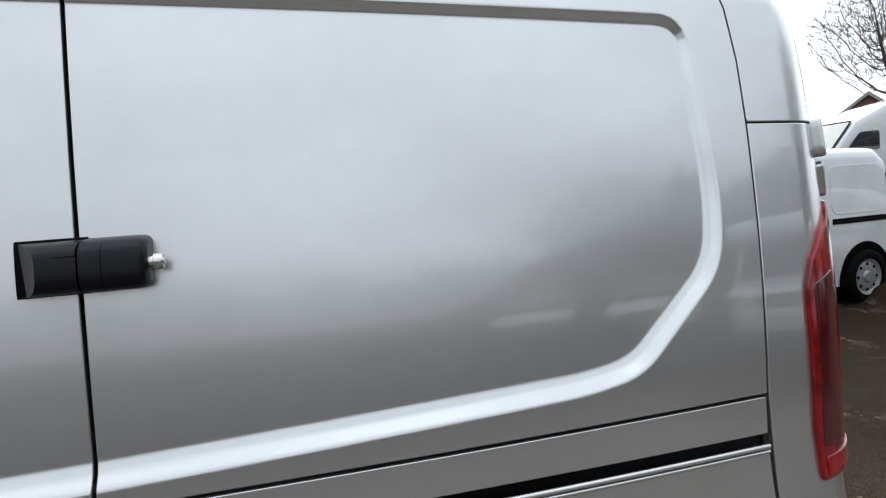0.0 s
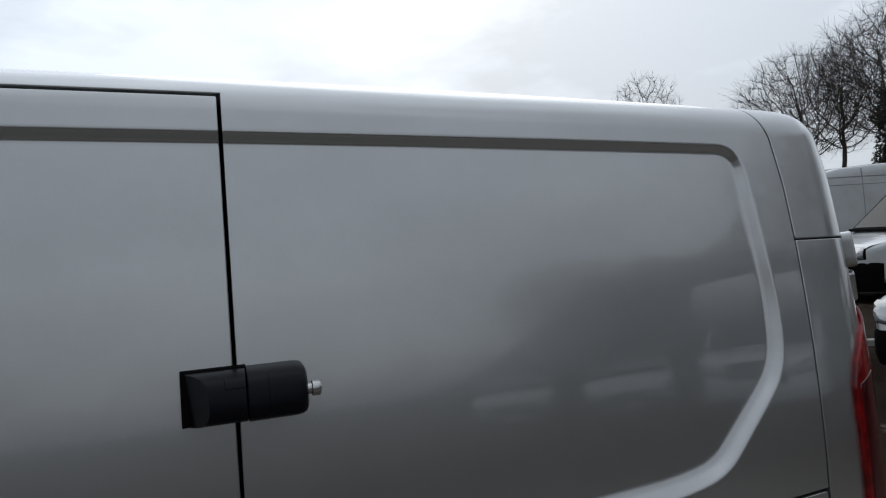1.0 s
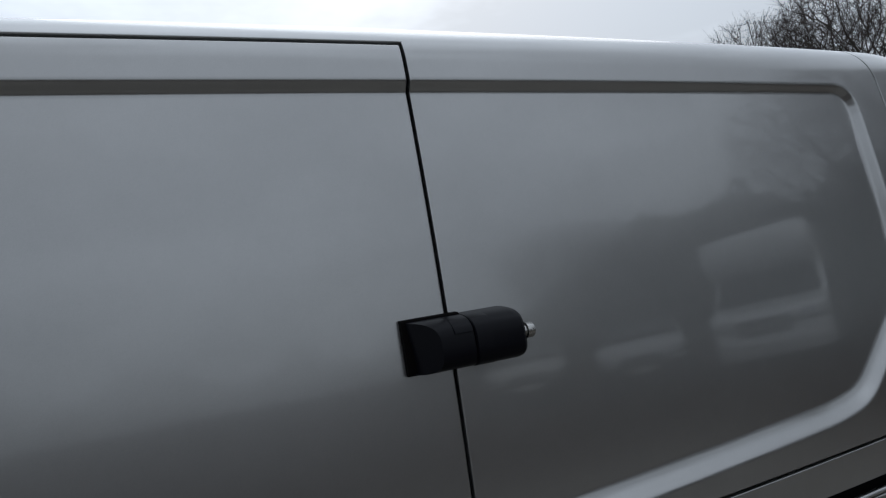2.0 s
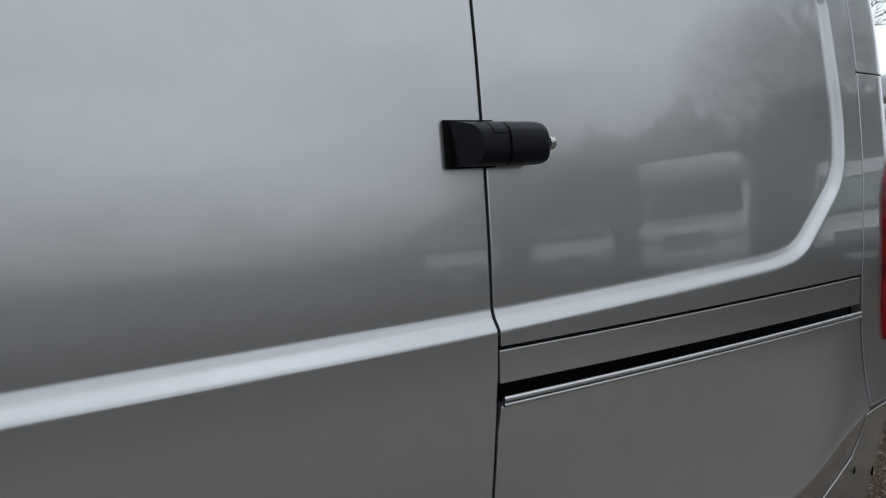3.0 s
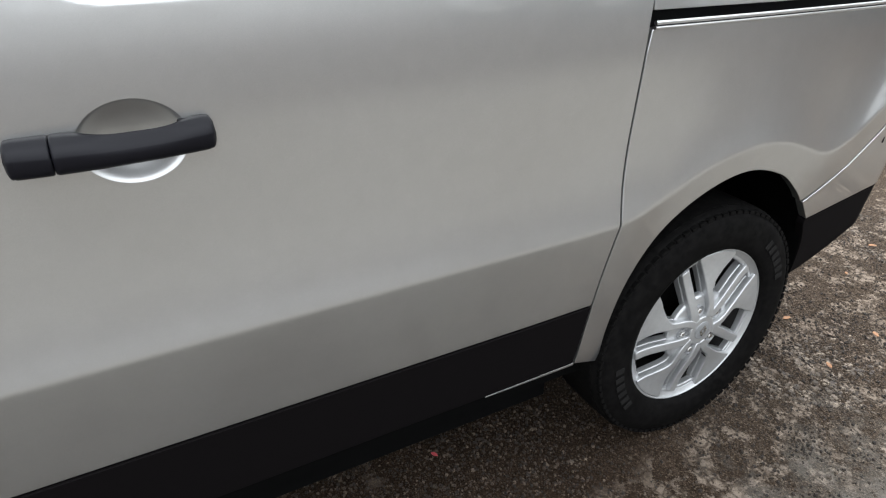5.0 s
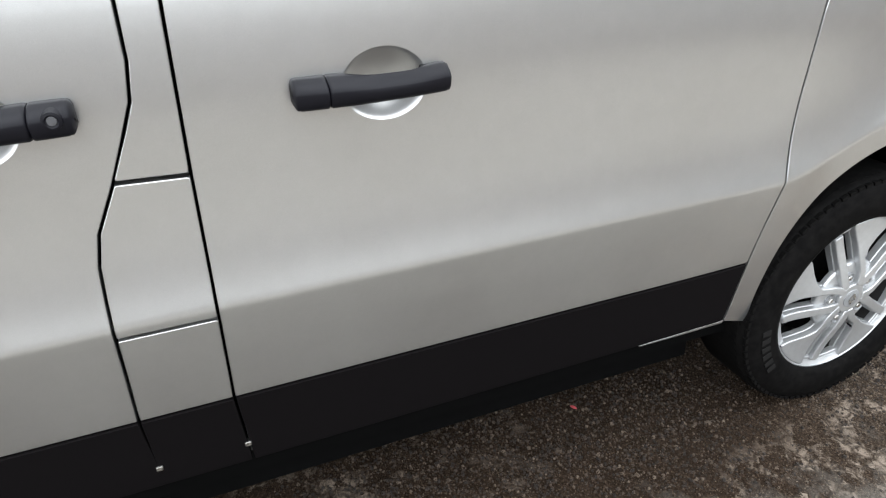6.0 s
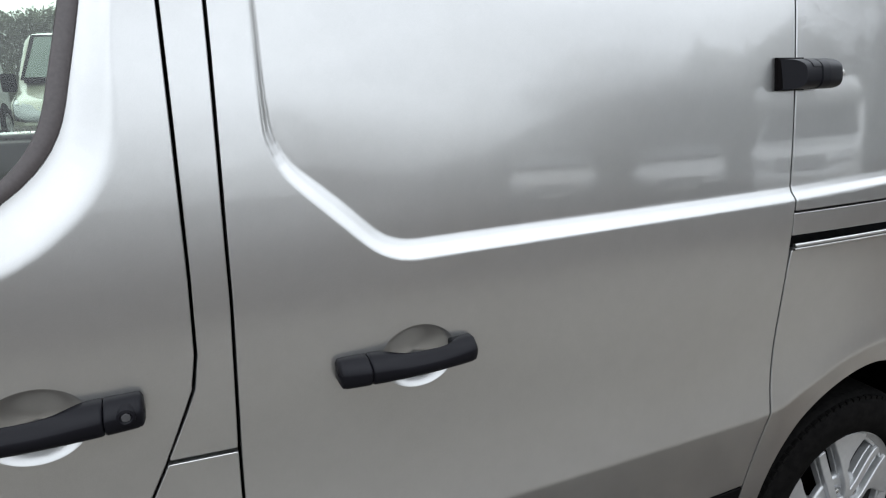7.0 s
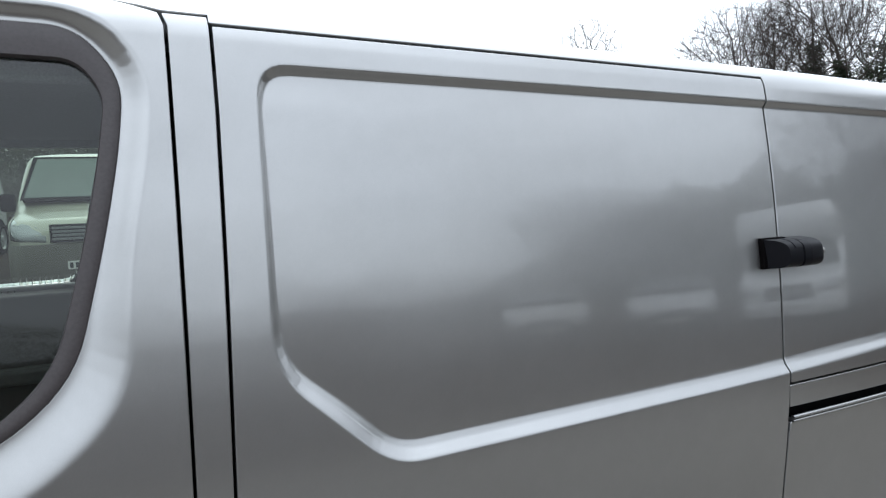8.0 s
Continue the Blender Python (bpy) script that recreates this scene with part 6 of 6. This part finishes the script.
# ---- trees, houses, distance ----
def bare_tree(name, m, label, height, crown_base, radius, seed, count=1100, ivy=0.0, ivy_top=0.0, lean=(0.0, 0.0), tip=0.0108):
    """A leafless tree: limbs that reach out into a rounded crown, thinning to fine twigs."""
    rng = np.random.default_rng(seed)
    step = 0.36
    half_h = (height - crown_base) / 2
    pts_ = rng.normal(size=(count, 3))
    pts_ /= np.linalg.norm(pts_, axis=1)[:, None]
    pts_ *= rng.random((count, 1)) ** 0.42
    goal = pts_ * np.array([radius, radius, half_h]) + np.array([lean[0], lean[1], crown_base + half_h])
    nodes, parent = [np.array([0.0, 0.0, -0.2])], [-1]
    up = np.array([lean[0] / height, lean[1] / height, 1.0])
    while nodes[-1][2] < crown_base + 0.15 * half_h:
        d = up + rng.normal(0, 0.10, 3)
        nodes.append(nodes[-1] + step * d / np.linalg.norm(d))
        parent.append(len(nodes) - 2)
    best, who = np.full(count, 1e9), np.zeros(count, int)
    fresh = 0
    for _ in range(70):
        for i in range(fresh, len(nodes)):
            d = np.linalg.norm(goal - nodes[i], axis=1)
            nearer = d < best
            best[nearer], who[nearer] = d[nearer], i
        fresh = len(nodes)
        live = best > 1.25 * step
        if not live.any():
            break
        for i in np.unique(who[live]):
            mine = live & (who == i)
            d = goal[mine] - nodes[i]
            d = (d / np.linalg.norm(d, axis=1)[:, None]).mean(axis=0) + rng.normal(0, 0.10, 3) + np.array([0, 0, 0.10])
            nodes.append(nodes[i] + step * d / (np.linalg.norm(d) + 1e-9))
            parent.append(int(i))
    n = len(nodes)
    weight = np.zeros(n)
    kids = np.zeros(n, int)
    for i in range(n - 1, 0, -1):
        if kids[i] == 0:
            weight[i] = tip ** 2.18
        weight[parent[i]] += weight[i]
        kids[parent[i]] += 1
    size = weight ** (1 / 2.18)
    wood, twig = ([], []), ([], [])

    def tube(store, a, b, ra, rb, sides):
        verts, faces = store
        a, b = Vector(a), Vector(b)
        d = (b - a).normalized()
        u = d.cross(Vector((0.3, 0.9, 0.1))).normalized()
        v = d.cross(u)
        base = len(verts)
        for p, r in ((a, ra), (b, rb)):
            for k in range(sides):
                q = 2 * math.pi * k / sides
                verts.append(p + u * (r * math.cos(q)) + v * (r * math.sin(q)))
        for k in range(sides):
            j = (k + 1) % sides
            faces.append((base + k, base + j, base + sides + j, base + sides + k))

    for i in range(1, n):
        p = parent[i]
        r0, r1 = min(size[p], size[i] * 1.35), size[i]
        tube(wood if r1 > 0.03 else twig, nodes[p], nodes[i], r0, r1, 7 if r1 > 0.05 else (4 if r1 > 0.018 else 3))
        if r1 < 0.022:
            out = nodes[i] - nodes[p]
            for _ in range(4):
                d = out / step * 0.9 + rng.normal(0, 0.42, 3) + np.array([0, 0, 0.15])
                e = nodes[i] + d * rng.uniform(0.2, 0.48)
                tube(twig, nodes[i], e, tip * 0.7, tip * 0.5, 3)
                d2 = d + rng.normal(0, 0.35, 3)
                tube(twig, e, e + d2 * rng.uniform(0.12, 0.35), tip * 0.5, tip * 0.3, 3)
    ob = thing(name, m, label, "tree", "bare trees")
    mesh_object("trunk", *wood, BARK, ob)
    mesh_object("crown", *twig, TWIG, ob, "fine leafless twigs")
    if ivy:
        verts, faces = [], []
        for i in range(1, n):
            if size[i] < 0.055 or nodes[i][2] > ivy_top:
                continue
            for _ in range(230):
                a = rng.uniform(0, 6.28)
                rr = size[i] + ivy * rng.random() ** 0.6
                c = Vector(nodes[i]) + Vector((math.cos(a) * rr, math.sin(a) * rr, rng.uniform(-0.3, 0.3)))
                s = rng.uniform(0.05, 0.11)
                u = Vector(rng.normal(size=3)).normalized() * s
                v = u.orthogonal().normalized() * s * 0.8
                base = len(verts)
                verts += [c - u, c + v, c + u, c - v]
                faces.append((base, base + 1, base + 2, base + 3))
        mesh_object("ivy", verts, faces, IVY, ob, "dark ivy round the trunk", smooth=False)
    return ob


first_tree = bare_tree("bare_tree", pose(33.8, 29.0, 0), "tall leafless tree with a wide fine crown", 11.9, 5.0, 3.7, 3, 2600, lean=(-0.3, 0.3))
bare_tree("bare_tree", pose(34.9, 27.7, 0, 0, 0, 50), "tall leafless tree with a forked trunk", 11.9, 5.4, 3.0, 12, 1900)
bare_tree("bare_tree", pose(35.8, 26.5, 0), "ivy-clad leafless tree at the yard's edge", 13.0, 6.4, 3.4, 21, 1600, ivy=0.48, ivy_top=9.0, lean=(0.4, -0.3))
bare_tree("bare_tree", pose(36.8, 23.2, 0), "ivy-clad leafless tree with a leaning trunk", 13.5, 5.5, 3.8, 34, 1600, ivy=0.30, ivy_top=7.5, lean=(-1.6, 1.4))
bare_tree("bare_tree", pose(38.0, 23.0, 0), "bare tree smothered in dark ivy", 12.5, 6.5, 3.2, 35, 800, ivy=1.3, ivy_top=9.5)
bare_tree("bare_tree", pose(35.9, 47.4, 0), "distant leafless tree behind the yard", 15.2, 8.5, 3.0, 8, 800)
# behind the camera
for tx, ty, turn_ in ((24.0, -4.0, 10), (23.5, -7.5, 70), (23.0, -10.5, 140)):
    copy_thing(first_tree, pose(tx, ty, 0, 0, 0, turn_))
copy_thing(first_tree, pose(17.0, -21.5, 0, 0, 0, 160) @ Matrix.Diagonal((1.1, 1.1, 0.7, 1)))


def house(m, label, w=9.0, d=7.5, eaves=3.6, ridge=6.2, walls=None, tiles=None):
    ob = thing("house", m, label, "house", "houses")
    bm = bmesh.new()
    pts_ = [(-d / 2, 0), (d / 2, 0), (d / 2, eaves), (0, ridge), (-d / 2, eaves)]
    rows = [[(x, y, z) for y, z in pts_] for x in (-w / 2, w / 2)]
    part("wall", loft(rows), walls or BRICK, ob, "plain house walls")
    for sgn in (-1, 1):
        rows = []
        for x in (-w / 2 - 0.25, w / 2 + 0.25):
            rows.append([(x, sgn * (d / 2 + 0.3), eaves - 0.2), (x, 0, ridge + 0.08), (x, 0, ridge + 0.22), (x, sgn * (d / 2 + 0.35), eaves - 0.06)])
        part("roof", loft(rows), tiles or TILES, ob, "tiled roof")
        bm = bmesh.new()
        q = [Vector((w / 2 + 0.27, sgn * (d / 2 + 0.33), eaves - 0.2)), Vector((w / 2 + 0.27, 0, ridge + 0.02))]
        vs = [bm.verts.new(q[0]), bm.verts.new(q[1]), bm.verts.new(q[1] + Vector((0, 0, 0.2))), bm.verts.new(q[0] + Vector((0, 0, 0.2)))]
        vb = [bm.verts.new(v.co + Vector((0.04, 0, 0))) for v in vs]
        bm.faces.new(vs[::-1])
        bm.faces.new(vb)
        for i in range(4):
            bm.faces.new((vs[i], vs[i - 1], vb[i - 1], vb[i]))
        part("bargeboard", bm, CONCRETE, ob)
    for x in (-w / 4, w / 4):
        for sgn in (-1, 1):
            win = part("window", box(bmesh.new(), (x - 0.6, sgn * d / 2 - 0.04, 1.0), (x + 0.6, sgn * d / 2 + 0.04, 2.2), 0.02), WHITE, ob)
            part("pane", box(bmesh.new(), (x - 0.52, sgn * d / 2 - 0.05, 1.08), (x + 0.52, sgn * d / 2 + 0.05, 2.12)), DARKGLASS, win)
    return ob


house(pose(34.2, 30.6, 0, 0, 0, 222), "brick house with a brown tiled gable roof", d=4.6, ridge=4.85, eaves=3.0)
house(pose(43.0, 24.0, 0, 0, 0, 205), "brick house with a brown tiled gable roof", ridge=5.0, eaves=3.0)


def hedge_row(a, b, height, seed, label, density=150, leafy=1.0, thinning=0.7, mat=None, first=1.0):
    """A ragged hedge of many short twigs between two points."""
    rnd = random.Random(seed)
    a, b = Vector(a), Vector(b)
    n = int((b - a).length * density)
    verts, faces = [], []
    for _ in range(n):
        u_ = rnd.random()
        p = a.lerp(b, u_) + Vector((rnd.uniform(-0.9, 0.9), rnd.uniform(-0.9, 0.9), 0))
        top = height * (first + (1 - first) * min(1.0, 2.5 * u_)) * (0.75 + (0.35 if mat is None else 0.16) * noise.noise((p.x * 0.35, p.y * 0.35, seed)) + 0.10 * noise.noise((p.x * 1.7, p.y * 1.7, seed)))
        p.z = rnd.uniform(0, 1) ** thinning * top
        s = rnd.uniform(0.12, 0.34) * leafy
        u = Vector((rnd.gauss(0, 0.6), rnd.gauss(0, 0.6), rnd.gauss(0.5, 0.7))).normalized() * s
        v = u.orthogonal().normalized() * s * 0.28
        k = len(verts)
        verts += [p - u, p + v, p + u, p - v]
        faces.append((k, k + 1, k + 2, k + 3))
    return tagged(mesh_object("hedge", verts, faces, mat or HEDGE, smooth=False), label, "hedge", kind="stuff")


hedge_row((-24, 33, 0), (8, 37, 0), 5.4, 4, "ragged brown winter hedge along the far side of the yard", 6500, 0.34, 0.85, PALEHEDGE)
hedge_row((14, 32, 0), (44, 10, 0), 2.2, 5, "ragged brown winter hedge below the trees")
# out of view, added for a soft dark horizon in the paint
hedge_row((-40, -22, 0), (18, -26, 0), 5.2, 6, "unseen ragged winter hedge added to darken the mirrored horizon", 1500, 0.36, 2.3)
hedge_row((10, -26, 0), (31, -5, 0), 9.0, 7, "tall bare grey-brown winter woods behind the yard", 1700, 0.9, 1.35, WOODS, 0.2)


def kerb(a, b, label):
    a, b = Vector(a), Vector(b)
    n = int((b - a).length / 0.91)
    ob = thing("kerb", pose(0, 0, 0), label, "kerb", kind="structure")
    d = (b - a).normalized()
    ang = math.degrees(math.atan2(d.y, d.x))
    for k in range(n):
        bm = bmesh.new()
        box(bm, (0.004, -0.06, -0.06), (0.906, 0.06, 0.075), 0.012)
        st = part("kerb_stone", bm, CONCRETE, ob)
        c = a + d * (0.91 * k)
        st.matrix_world = pose(c.x, c.y, ground_z(c.x, c.y), 0, 0, ang)
    return ob


kerb((7.05, 5.16, 0), (8.90, 4.27, 0), "low concrete kerb along the edge of the yard")
